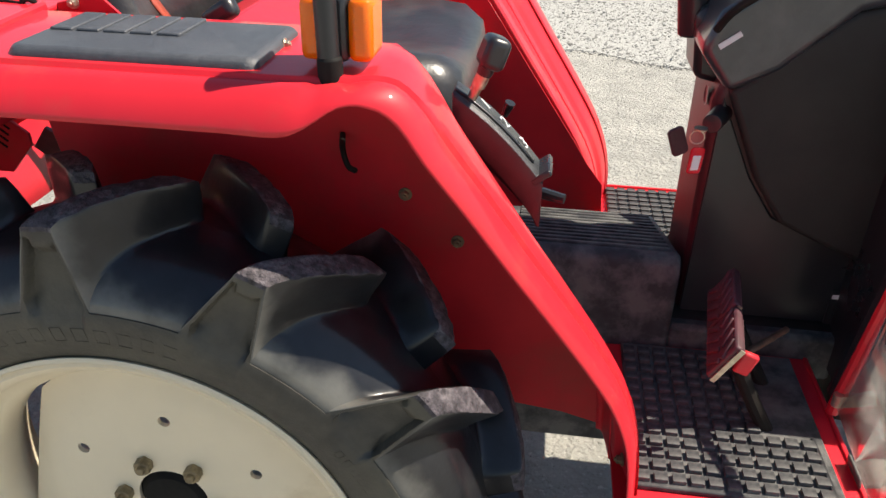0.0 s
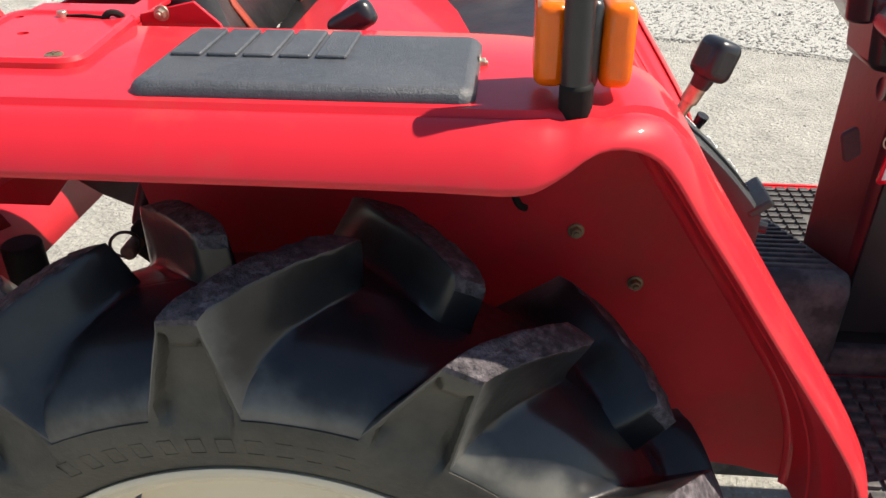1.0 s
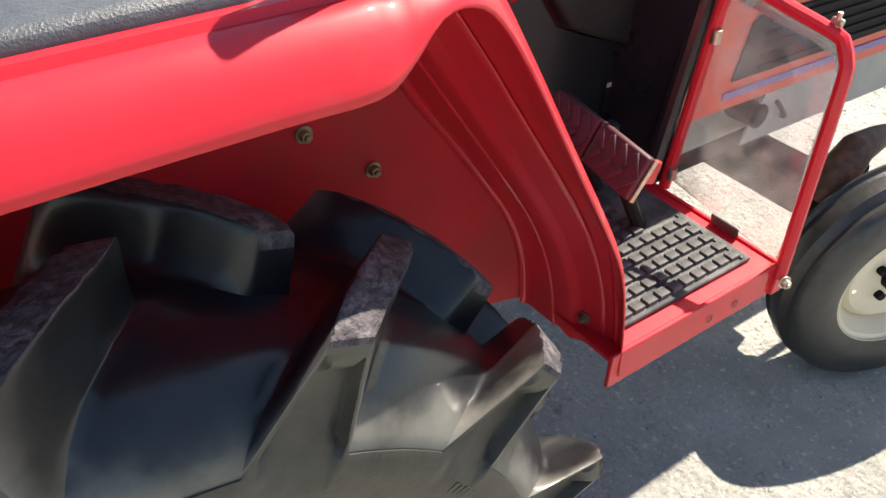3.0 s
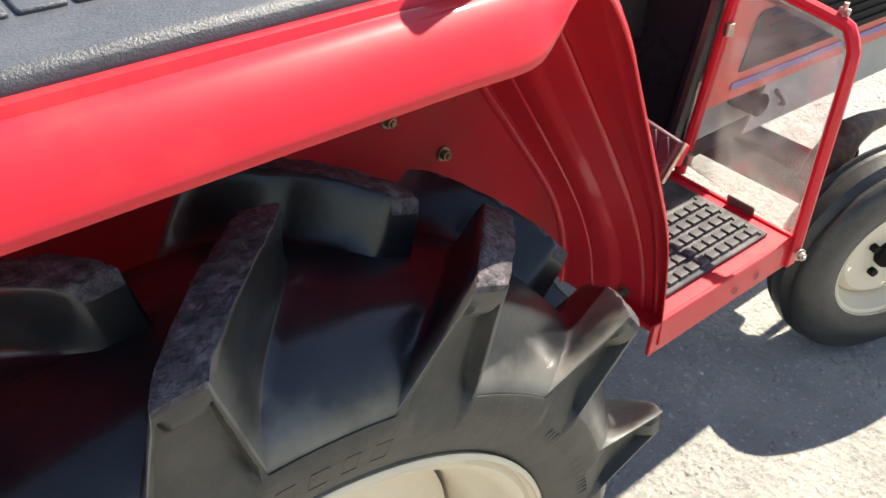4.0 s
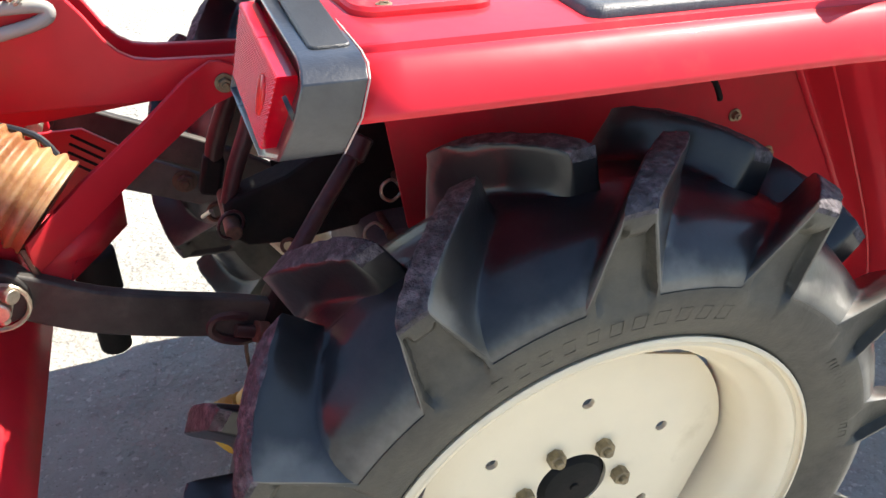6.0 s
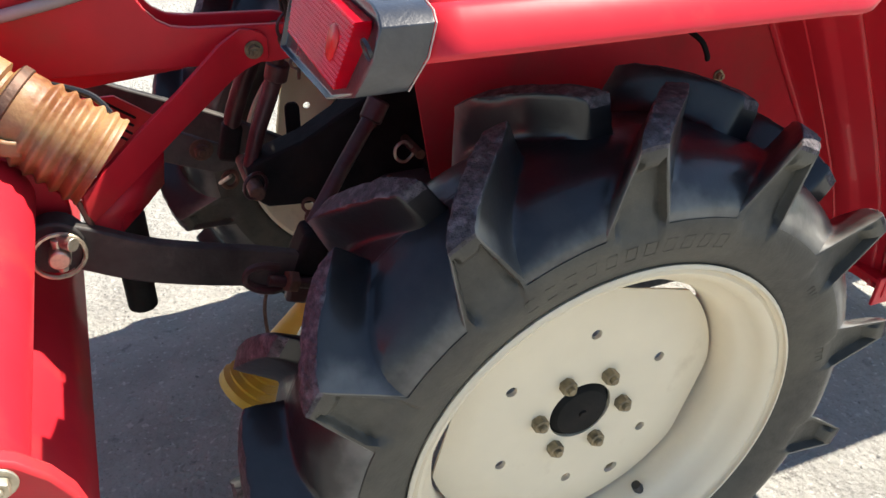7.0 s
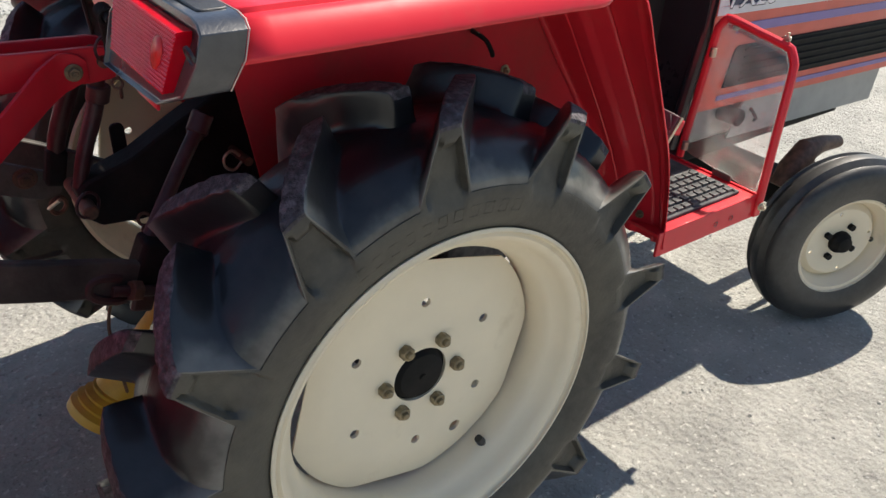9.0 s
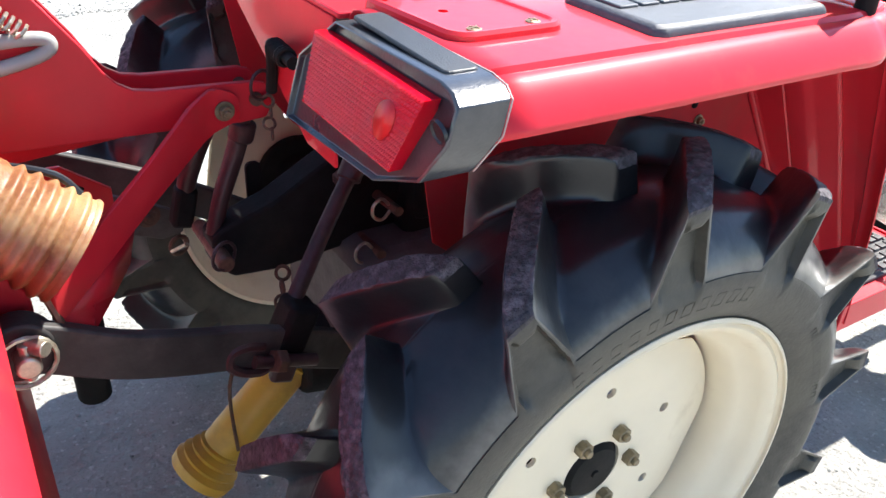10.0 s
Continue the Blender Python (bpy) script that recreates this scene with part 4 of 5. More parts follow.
# gear lever and its gate
gate = new("shift_gate")
put(gate, pose(0.37, 0.16, 0.87), tractor)
gate["label"] = "black plastic gear gate with white numbers"
cen = []
for i in range(9):
    t = i / 8
    cen.append((0.318 + 0.100 * t, 0.936 - 0.058 * t - 0.034 * t * t))
ya, yb = 0.128, 0.176
rows = [[(x, ya, z - 0.040 - 0.015 * i / 8), (x, ya, z - 0.004), (x, ya + 0.004, z), (x, yb - 0.004, z), (x, yb, z - 0.004), (x, yb, z - 0.075)] for i, (x, z) in enumerate(cen)]
bm = sheet(rows)
bmesh.ops.contextual_create(bm, geom=[e for e in bm.edges if e.is_boundary and all(abs(v.co.x - cen[-1][0]) < 1e-5 for v in e.verts)])
part("gate_top", bm, PLASTIC, gate, thick=0.003, angle=40)
rows = [[(x + 0.0004, 0.138, z + 0.0008), (x + 0.0004, 0.150, z + 0.0008)] for x, z in cen[:8]]
part("gate_slot", sheet(rows), PLASTIC_S, gate, thick=-0.0012)
for ch, t in (("1", 0.30), ("2", 0.52), ("3", 0.74)):
    x, z = 0.318 + 0.100 * t, 0.936 - 0.058 * t - 0.034 * t * t
    slope = math.degrees(math.atan2(0.058 + 0.068 * t, 0.100))
    text(ch, pose(x, 0.152, z + 0.0006, 0, slope, -8) @ pose(0.006, 0, 0.001, 0, 0, 78), 0.021, WHITE, gate, "number", 0.0004)
part("gate_lip", box((0.416, 0.152, 0.848), (0.008, 0.050, 0.024), (0, 52, 0)), PLASTIC_S, gate, bevel=0.002)
lever = new("gear_lever")
put(lever, pose(0.337, 0.148, 0.93), tractor)
lever["label"] = "gear lever with worn chrome rod and black knob"
part("rod", rod((0.332, 0.146, 0.918), (0.350, 0.1405, 0.958), 0.0055, n=16), STEEL, lever, "worn plated rod")
part("collar", rod((0.342, 0.143, 0.940), (0.349, 0.141, 0.957), 0.0075, n=16), STEEL, lever, bevel=0.001)
bm = bmesh.new()
bmesh.ops.create_cube(bm, size=1.0, matrix=pose(0.357, 0.139, 0.978, 0, 20, 20) @ Matrix.Diagonal((0.026, 0.032, 0.034, 1)))
part("knob", bm, PLASTIC_S, lever, "squared black plastic knob", bevel=0.008, segs=4)
part("knob_neck", rod((0.348, 0.141, 0.954), (0.354, 0.1395, 0.970), 0.008, 0.0105, 16), PLASTIC_S, lever)
part("side_lever", tube([(0.40, 0.20, 0.80), (0.42, 0.19, 0.802), (0.445, 0.182, 0.80)], [0.005, 0.007, 0.006], 10), PLASTIC_S, tractor, "black small hand lever")
part("detent_knob", rod((0.368, 0.215, 0.885), (0.374, 0.211, 0.902), 0.004, 0.0062, 12), PLASTIC_S, tractor)

# footboards
def footboard(right=True):
    side = (lambda y: y) if right else mirror
    f = new("footboard")
    put(f, pose(0.7, side(0.15), 0.47), tractor)
    f["label"] = "red steel footboard with a black rubber studded mat"
    y0, y1 = 0.022, 0.345
    ya, yb = sorted((side(y0), side(y1)))
    part("floor_plate", box((0.692, (ya + yb) / 2, 0.474), (0.296, yb - ya, 0.006)), RED, f, bevel=0.001)
    yf = side(y0)
    part("edge_channel", box((0.695, yf, 0.456), (0.300, 0.006, 0.050)), RED, f, bevel=0.0015)
    part("front_channel", box((0.838, (ya + yb) / 2, 0.468), (0.006, yb - ya, 0.026)), RED, f, bevel=0.0015)
    my0, my1 = (0.046, 0.335)
    a, b = sorted((side(my0), side(my1)))
    part("rubber_mat", box((0.691, (a + b) / 2, 0.4805), (0.244, b - a, 0.007)), MAT_RUBBER, f, "black studded rubber floor mat", bevel=0.002)
    part("mat_border", box((0.800, side(0.105), 0.4850), (0.004, 0.112, 0.003)), PLASTIC_S, f)
    stud = box((0, 0, 0), (0.0155, 0.0135, 0.006))
    me = finish(stud, False)
    me.materials.append(MAT_RUBBER)
    for i in range(11):
        for j in range(13):
            x, y = 0.579 + 0.0212 * i, 0.060 + 0.0212 * j
            if y > 0.15 and x > 0.74:
                continue
            o = new("stud", me)
            o.location = (x, side(y), 0.4865)
            o.parent = f
            o.matrix_parent_inverse = world_of(f).inverted()
    if right:
        for x in (0.712, 0.759):
            part("hole_rim", lathe([(0.0035, 0.0), (0.0055, 0.0006)], Matrix.Translation((x, y0 - 0.0034, 0.451)) @ pose(0, 0, 0, 90, 0, 0), 14), PLASTIC_S, f)
        part("stop_tab", box((0.834, 0.107, 0.487), (0.004, 0.045, 0.016), (0, -12, 0)), GREY_IRON, f, bevel=0.002)
    f.location += Vector((-0.013, 0, 0.017))
    return f
footboard(True)
footboard(False)

# centre tunnel with ribbed rubber
tun = new("tunnel")
put(tun, pose(0.5, YC, 0.5), tractor)
tun["label"] = "gearbox tunnel under a ribbed black rubber cover"
poly = [(0.338, 0.30), (0.338, 0.625), (0.346, 0.641), (0.360, 0.645), (0.640, 0.565), (0.655, 0.550), (0.660, 0.30)]
part("cover", prism(poly, Matrix.Translation((0.30, 0, 0)) @ YZ, 0.325), MAT_RUBBER, tun, "black rubber tunnel cover", bevel=0.008, segs=3)
for i in range(11):
    t = (i + 0.5) / 11
    part("rub_rib", box((0.50, 0.362 + 0.275 * t, 0.6455 - 0.0785 * t), (0.225, 0.012, 0.006), (-16, 0, 0)), MAT_RUBBER, tun, bevel=0.002)

part("front_cover", box((0.745, YC, 0.495), (0.245, 0.25, 0.075)), MAT_RUBBER, tun, "black rubber tunnel cover", bevel=0.008)

# brake pedals
ped = new("brake_pedals")
put(ped, pose(0.68, 0.22, 0.6), tractor)
ped["label"] = "pair of brake pedals with worn reddish rubber treads"
for x, y in ((0.654, 0.165), (0.669, 0.262)):
    m = pose(x, y, 0.634, 0, -62, -9)
    pp = part("pedal_pad", box((0, 0, 0), (0.056, 0.092, 0.012)), PEDAL, ped, "ribbed maroon pedal rubber", bevel=0.003)
    pp.data.transform(m)
    for i in range(4):
        for s in (-1, 1):
            r = part("tread", box((0, 0, 0), (0.028, 0.008, 0.004)), PEDAL, ped, bevel=0.0015)
            r.data.transform(m @ pose(s * 0.012, -0.034 + 0.0225 * i, 0.0065, 0, 0, 40 * s))
    part("pedal_edge", box((0, 0, 0), (0.056, 0.002, 0.006)), STEEL, ped).data.transform(m @ pose(0, -0.048, -0.003))
    part("pedal_backing", box((0, 0, 0), (0.048, 0.084, 0.002)), PEDAL, ped).data.transform(m @ pose(0, 0, -0.008))
    part("pedal_arm", tube([(x + 0.01, y + 0.004, 0.628), (x + 0.035, y + 0.008, 0.575), (x + 0.065, y + 0.01, 0.520), (x + 0.09, y + 0.01, 0.478)], 0.010, 10, curve=4), BLACK_IRON, ped)
part("pedal_lock", box((0.672, 0.128, 0.632), (0.020, 0.010, 0.030), (0, 20, 0)), RED, ped, "red pedal lock", bevel=0.003)
part("pedal_link", rod((0.675, 0.18, 0.598), (0.760, 0.27, 0.592), 0.0045), RUST, ped)

# dash column, cowl and side cover
dash = new("dashboard")
put(dash, pose(0.72, YC, 0.8), tractor)
dash["label"] = "dark dashboard cowl with charcoal side cover"
part("column_plate", prism([(0.638, 0.48), (0.90, 0.48), (0.90, 0.90), (0.644, 0.90), (0.634, 0.86)], Matrix.Translation((0, mirror(0.388), 0)) @ XZ, mirror(0.388) - 0.388), COLUMN, dash, "red column, coloured dark for its shade", bevel=0.012, segs=3)
part("column_hole", lathe([(0.0, 0.0), (0.012, 0.0005), (0.014, 0.0015)], pose(0.6325, 0.430, 0.858, 0, -90, 0), 20), PLASTIC_S, dash, "dark round opening")
cov = prism([(0.645, 0.885), (0.700, 0.768), (0.743, 0.706), (0.806, 0.677), (0.885, 0.645), (0.93, 0.66), (0.96, 0.86), (0.93, 1.03), (0.775, 0.992)], Matrix.Translation((0, 0.385, 0)) @ XZ, 0.028)
part("side_cover", cov, PANEL_GREY, dash, "charcoal plastic side cover", bevel=0.008, segs=3)
part("lower_cover", prism([(0.640, 0.49), (0.90, 0.49), (0.93, 0.66), (0.885, 0.643), (0.80, 0.676), (0.74, 0.704), (0.70, 0.76), (0.645, 0.87)], Matrix.Translation((0, 0.3865, 0)) @ XZ, 0.006), PLASTIC_S, dash, "black lower cover", bevel=0.002)
part("firewall", box((0.862, YC, 0.73), (0.006, 2 * (YC - 0.246), 0.50)), PLASTIC_S, dash, "black bulkhead behind the dashboard", bevel=0.001)
cow = prism([(0.600, 0.935), (0.642, 0.884), (0.70, 0.915), (0.778, 0.992), (0.95, 1.03), (0.95, 1.10), (0.72, 1.06), (0.618, 0.985)], Matrix.Translation((0, mirror(0.352), 0)) @ XZ, mirror(0.352) - 0.352)
part("cowl", cow, LAMPCASE, dash, "glossy black dashboard top", bevel=0.012, segs=4)
part("cowl_tag", box((0.632, 0.3505, 0.952), (0.030, 0.002, 0.007), (0, -38, 0)), SILVER, dash)
part("grab_wire", tube([(0.612, 0.345, 0.965), (0.632, 0.325, 1.00), (0.70, 0.31, 1.05), (0.76, 0.312, 1.09)], 0.005, 8, curve=4), BLACK_IRON, dash)
# warning sticker on the lower cover
part("sticker", box((0.873, 0.378, 0.566), (0.050, 0.0016, 0.060), (0, 0, 0)), PLASTIC_S, dash, "black warning sticker with unreadable print")
part("print_bar", box((0.873, 0.3768, 0.586), (0.046, 0.001, 0.007)), WHITE, dash)
for i in range(3):
    part("print_bar", box((0.873, 0.3768, 0.573 - 0.009 * i), (0.034, 0.001, 0.0025)), PANEL_GREY, dash)
# front rubber edge of the cowl
part("edge_seal", tube([(0.845, 0.262, 0.50), (0.856, 0.256, 0.62), (0.872, 0.252, 0.76), (0.888, 0.250, 0.92)], 0.013, 10, curve=4), PLASTIC_S, dash, "black rubber edge seal")
# ignition switch, key and tag
ign = new("ignition_key")
put(ign, pose(0.628, 0.327, 0.845), tractor)
ign["label"] = "brass key with a red plastic tag in the ignition switch"
part("switch", rod((0.650, 0.395, 0.846), (0.628, 0.345, 0.846), 0.0135, 0.0125, 18), PLASTIC_S, ign, bevel=0.001)
part("key_bow", prism(rounded(0.016, 0.018, 0.006, 4), along((0.612, 0.327, 0.846), (0.600, 0.300, 0.846)) @ pose(0, 0, 0, 90, 0, 0), 0.0022), STEEL, ign, "brass key")
part("key_ring", tube([(0.609 + 0.009 * math.cos(a), 0.325, 0.834 + 0.009 * math.sin(a)) for a in [2 * math.pi * k / 14 for k in range(14)]], 0.001, 6, closed=True), STEEL, ign)
part("tag", prism(rounded(0.020, 0.036, 0.005, 4), pose(0.611, 0.322, 0.804, 90, 4, 20), 0.003), REDLENS, ign, "red plastic key tag", bevel=0.0008)
part("tag_paper", box((0.6115, 0.3190, 0.8015), (0.011, 0.0014, 0.020), (0, 4, 20)), WHITE, ign)
# column lever on the far side
part("throttle_tab", prism(rounded(0.024, 0.042, 0.006, 4), pose(0.598, 0.40, 0.80, 90, -22, 20), 0.006), PEDAL, tractor, "dark maroon lever tab", bevel=0.002)
# steering column stub
part("steering_column", rod((0.612, YC, 0.93), (0.572, YC, 1.16), 0.026, 0.022, 24), PLASTIC_S, tractor, "black steering column shroud", bevel=0.004)
part("column_shroud", prism([(0.610, 0.88), (0.66, 0.87), (0.66, 0.97), (0.616, 0.98), (0.600, 0.962)], Matrix.Translation((0, YC + 0.045, 0)) @ XZ, 0.09), PLASTIC_S, tractor, "black column shroud", bevel=0.010)

# guard with a dusty clear pane in front of the footboard
guard = new("foot_guard")
put(guard, pose(0.85, 0.11, 0.49), tractor)
guard["label"] = "red framed foot guard with a dusty clear pane"
BO, BI, TI, TO = Vector((0.823, 0.014, 0.478)), Vector((0.826, 0.219, 0.502)), Vector((0.860, 0.214, 0.800)), Vector((0.880, 0.050, 0.766))
def gp(u, v):
    """u across from outer to inner, v upwards."""
    return (BO.lerp(BI, u)).lerp(TO.lerp(TI, u), v)
GP = [gp(0, 0), gp(0, 0.45), gp(0, 0.86), gp(0.02, 0.93), gp(0.07, 0.98), gp(0.14, 1.0), gp(0.5, 1.0), gp(0.86, 1.0), gp(0.93, 0.98), gp(0.98, 0.93), gp(1, 0.86), gp(1, 0.45), gp(1, 0)]
part("guard_frame", tube(GP, 0.0085, 10, curve=2), RED, guard, "red tubular frame")
part("pane", sheet([[gp(u, v) for u in (0.01, 0.1, 0.5, 0.9, 0.99)] for v in (0.06, 0.5, 0.87)] + [[gp(u, v) for u, v in ((0.09, 0.98), (0.14, 0.99), (0.5, 0.99), (0.86, 0.99), (0.91, 0.98))]]), ACRYLIC, guard, "dusty scratched clear acrylic pane", thick=0.003).visible_shadow = False
for v in (0.76, 0.10):
    p = gp(0.95, v)
    part("hinge", rod(p + Vector((-0.006, 0, -0.009)), p + Vector((-0.006, 0, 0.009)), 0.0065, n=12), STEEL, guard, "brass clip")
hexbolt(gp(0, 0) + Vector((-0.002, -0.009, 0.0)), (-0.3, -1, 0), 0.011, 0.008, guard)
part("foot_bracket", box(gp(0, 0) + Vector((0.004, 0.004, -0.008)), (0.020, 0.010, 0.040)), RED, guard, bevel=0.002)
p = gp(0.16, 1.0)
part("wing_nut", box(p + Vector((0, 0, 0.013)), (0.006, 0.016, 0.010)), STEEL, guard, bevel=0.003)
part("wing_bolt", rod(p, p + Vector((0, 0, 0.024)), 0.003), STEEL, guard)

# hood
hood = new("hood")
put(hood, pose(1.3, YC, 0.7), tractor)
hood["label"] = "tractor hood with silver, coral and violet stripes"
HY = 0.233
def side_panel(poly, y, depth, name, material, label=""):
    return part(name, prism(poly, Matrix.Translation((0, y, 0)) @ XZ, depth), material, hood, label, bevel=0.002)
X0, X1 = 0.868, 1.70
def hz(x, z0):
    """Lines on the hood drop slightly towards the front."""
    return z0 - 0.034 * (x - 0.9)
rows = []
for x, zt in ((X0, 0.985), (1.2, 0.968), (1.5, 0.93), (1.64, 0.89), (X1, 0.84)):
    zb, zs = hz(x, 0.584), min(hz(x, 0.90), zt - 0.045)
    near = [(HY, zb), (HY, zs), (HY + 0.012, zs + 0.02), (HY + 0.05, zt - 0.012), (HY + 0.12, zt)]
    rows.append([(x, y, z) for y, z in near] + [(x, mirror(y), z) for y, z in near[::-1]])
part("hood_shell", sheet(rows), CORAL, hood, "coral red hood shell", angle=50)
def band(z0, z1, name, material, x0=X0 + 0.002, x1=X1 - 0.01, proud=0.002, label="", cut=0.0):
    return side_panel([(x0, hz(x0, z0)), (x1, hz(x1, z0)), (x1, hz(x1, z1)), (x0 + cut, hz(x0, z1))], HY - 0.0005, proud, name, material, label)
band(0.788, 0.806, "silver_band", SILVER, label="silver decal band")
side_panel([(X0 + 0.002, 0.807), (0.905, 0.807), (0.880, 0.850), (X0 + 0.002, 0.857)], HY - 0.0005, 0.0018, "silver_corner", SILVER, "silver decal corner")
band(0.806, 0.900, "navy_band", NAVY, x0=0.905, label="dark navy decal", cut=-0.03)
band(0.746, 0.766, "violet_band", PURPLE, x0=0.945, label="violet stripe", cut=0.02)
side_panel([(0.940, hz(0.94, 0.629)), (X1 - 0.03, hz(X1, 0.629)), (X1 - 0.02, hz(X1, 0.720)), (0.968, hz(0.968, 0.720)), (0.956, hz(0.956, 0.712))], HY - 0.0005, 0.004, "louvre_panel", BLACK_IRON, "black louvre panel")
for i in range(5):
    part("louvre", box((1.32, HY - 0.006, hz(1.32, 0.709 - 0.0168 * i)), (0.66, 0.005, 0.005), (0, 1.95, 0)), BLACK_IRON, hood, bevel=0.0015)
band(0.601, 0.613, "violet_line", PURPLE, x0=0.930, label="violet stripe")
SLANT = pose(0, 0, 0, 90, 1.95, 0) @ Matrix(((1.22, 0.24, 0, 0), (0, 1, 0, 0), (0, 0, 1, 0), (0, 0, 0, 1)))
text("FX20", Matrix.Translation((0.900, HY - 0.0030, 0.800)) @ SLANT, 0.062, BLACK_IRON, hood, "lettering", 0.0006)
text("FX20", Matrix.Translation((0.896, HY - 0.0046, 0.8025)) @ SLANT, 0.062, WHITE, hood, "lettering", 0.0008)
part("engine", box((1.21, YC, 0.535), (0.66, 0.36, 0.13)), ENGINE, tractor, "grey painted engine block", bevel=0.01)
part("engine_side", prism([(1.02, 0.490), (1.655, 0.468), (1.662, 0.56), (1.06, 0.582)], Matrix.Translation((0, 0.246, 0)) @ XZ, 0.004), ENGINE, tractor, "grey sheet below the hood", bevel=0.001)
part("frame_rail", box((1.27, 0.340, 0.430), (0.78, 0.04, 0.05)), BLACK_IRON, tractor, bevel=0.006)
part("frame_rail", box((1.27, mirror(0.340), 0.430), (0.78, 0.04, 0.05)), BLACK_IRON, tractor, bevel=0.006)
part("oil_filter", rod((1.05, 0.30, 0.535), (1.05, 0.236, 0.535), 0.020, n=24), BLACK_IRON, tractor, bevel=0.004)
part("fuel_hose", tube([(1.10, 0.28, 0.56), (1.09, 0.236, 0.545), (1.11, 0.234, 0.52), (1.13, 0.27, 0.51)], 0.004, 8, curve=5), BLACK_IRON, tractor)
part("gear_casing", box((0.55, YC, 0.42), (0.72, 0.22, 0.24)), BLACK_IRON, tractor, bevel=0.02)
part("rear_axle_case", box((0.0, YC, HZ), (0.30, 0.30, 0.32)), GREY_IRON, tractor, "dark rear gear case", bevel=0.03)
for s in (False, True):
    a, b = (0.03, YC - 0.14)
    if s:
        a, b = mirror(a), mirror(b)
    part("axle_tube", rod((0, b, HZ), (0, a, HZ), 0.075, 0.05, 28), BLACK_IRON, tractor)
    part("axle_hub", rod((0, a, HZ), (0, a - 0.018 if not s else a + 0.018, HZ), 0.085, n=28), BLACK_IRON, tractor, bevel=0.004)
    part("axle_flange", rod((0, b, HZ), (0, b + (0.02 if s else -0.02), HZ), 0.11, n=28), BLACK_IRON, tractor, bevel=0.004)

# front wheels: three-rib tyres, steered to the right
def front_wheel():
    w = new("front_wheel")
    w.empty_display_size = 0.1
    w["label"] = "small front wheel with ribbed tyre and cream rim"
    RX = Matrix(((1, 0, 0, 0), (0, 0, 1, 0), (0, -1, 0, 0), (0, 0, 0, 1)))
    half = [(0.150, -0.052), (0.160, -0.056), (0.182, -0.064), (0.210, -0.067), (0.232, -0.063), (0.245, -0.057), (0.251, -0.050), (0.2535, -0.044), (0.247, -0.038), (0.2455, -0.030), (0.254, -0.022), (0.261, -0.015), (0.262, -0.008)]
    part("tyre", lathe(half + [(r, -h) for r, h in half[::-1]], RX, 80), RUBBER_FRONT, w, "black ribbed front tyre, dusty")
    rim = [(0.152, -0.054), (0.156, -0.051), (0.152, -0.045), (0.143, -0.043), (0.138, -0.03), (0.128, -0.018), (0.124, 0.0), (0.13, 0.03), (0.15, 0.054)]
    part("rim", lathe(rim, RX, 64), CREAM, w, "cream painted rim", thick=0.003)
    disc = part("wheel_disc", lathe([(0.026, -0.016), (0.070, -0.016), (0.085, -0.022), (0.105, -0.020), (0.116, -0.010), (0.126, 0.004)], RX, 64), CREAM, w, "cream wheel disc", thick=0.004)
    with_holes(disc, [(0.094 * math.cos(radians(a)), -0.016, 0.094 * math.sin(radians(a))) for a in (15, 105, 195, 285)], 0.005)
    for i in range(4):
        a = radians(62 + 90 * i)
        part("wheel_nut", rod((0.052 * math.cos(a), -0.014, 0.052 * math.sin(a)), (0.052 * math.cos(a), -0.030, 0.052 * math.sin(a)), 0.0105, n=6), BLACK_IRON, w, bevel=0.0015)
    part("hub_cap", lathe([(0.0, -0.050), (0.018, -0.050), (0.024, -0.046), (0.027, -0.036), (0.033, -0.030), (0.034, -0.014)], RX, 12), BLACK_IRON, w, "black hub cap")
    part("valve", tube([(0.112, -0.018, 0.0), (0.104, -0.03, 0.002), (0.09, -0.038, 0.004)], 0.004, 8), PLASTIC_S, w)
    return w
fw_r = front_wheel()
fw_l = copy_thing(fw_r, Matrix())
FW = (1.313, 0.060, 0.224)
SMALL = Matrix.Diagonal((0.858, 0.858, 0.858, 1))
put(fw_r, pose(*FW, 0, 0, -22) @ SMALL, tractor)
put(fw_l, pose(FW[0], mirror(FW[1]), FW[2], 0, 0, -22) @ Matrix.Diagonal((1, -1, 1, 1)) @ SMALL, tractor)
part("front_axle", box((1.30, YC, 0.30), (0.09, 0.56, 0.08)), BLACK_IRON, tractor, bevel=0.012)
for s in (False, True):
    y = mirror(0.19) if s else 0.19
    part("king_pin", rod((1.30, y, 0.22), (1.30, y, 0.39), 0.030, n=20), BLACK_IRON, tractor, bevel=0.004)
    part("spindle", rod((1.30, y, 0.258), (FW[0], mirror(FW[1]) if s else FW[1], 0.258), 0.022, n=16), BLACK_IRON, tractor)
    part("steering_arm", tube([(1.235, y, 0.33), (1.26, y, 0.375), (1.300, y, 0.418), (1.36, y, 0.420), (1.445, y, 0.408)], [0.034, 0.036, 0.030, 0.022, 0.016] * 1, 14), RUST, tractor, "rusty cast steering knuckle")

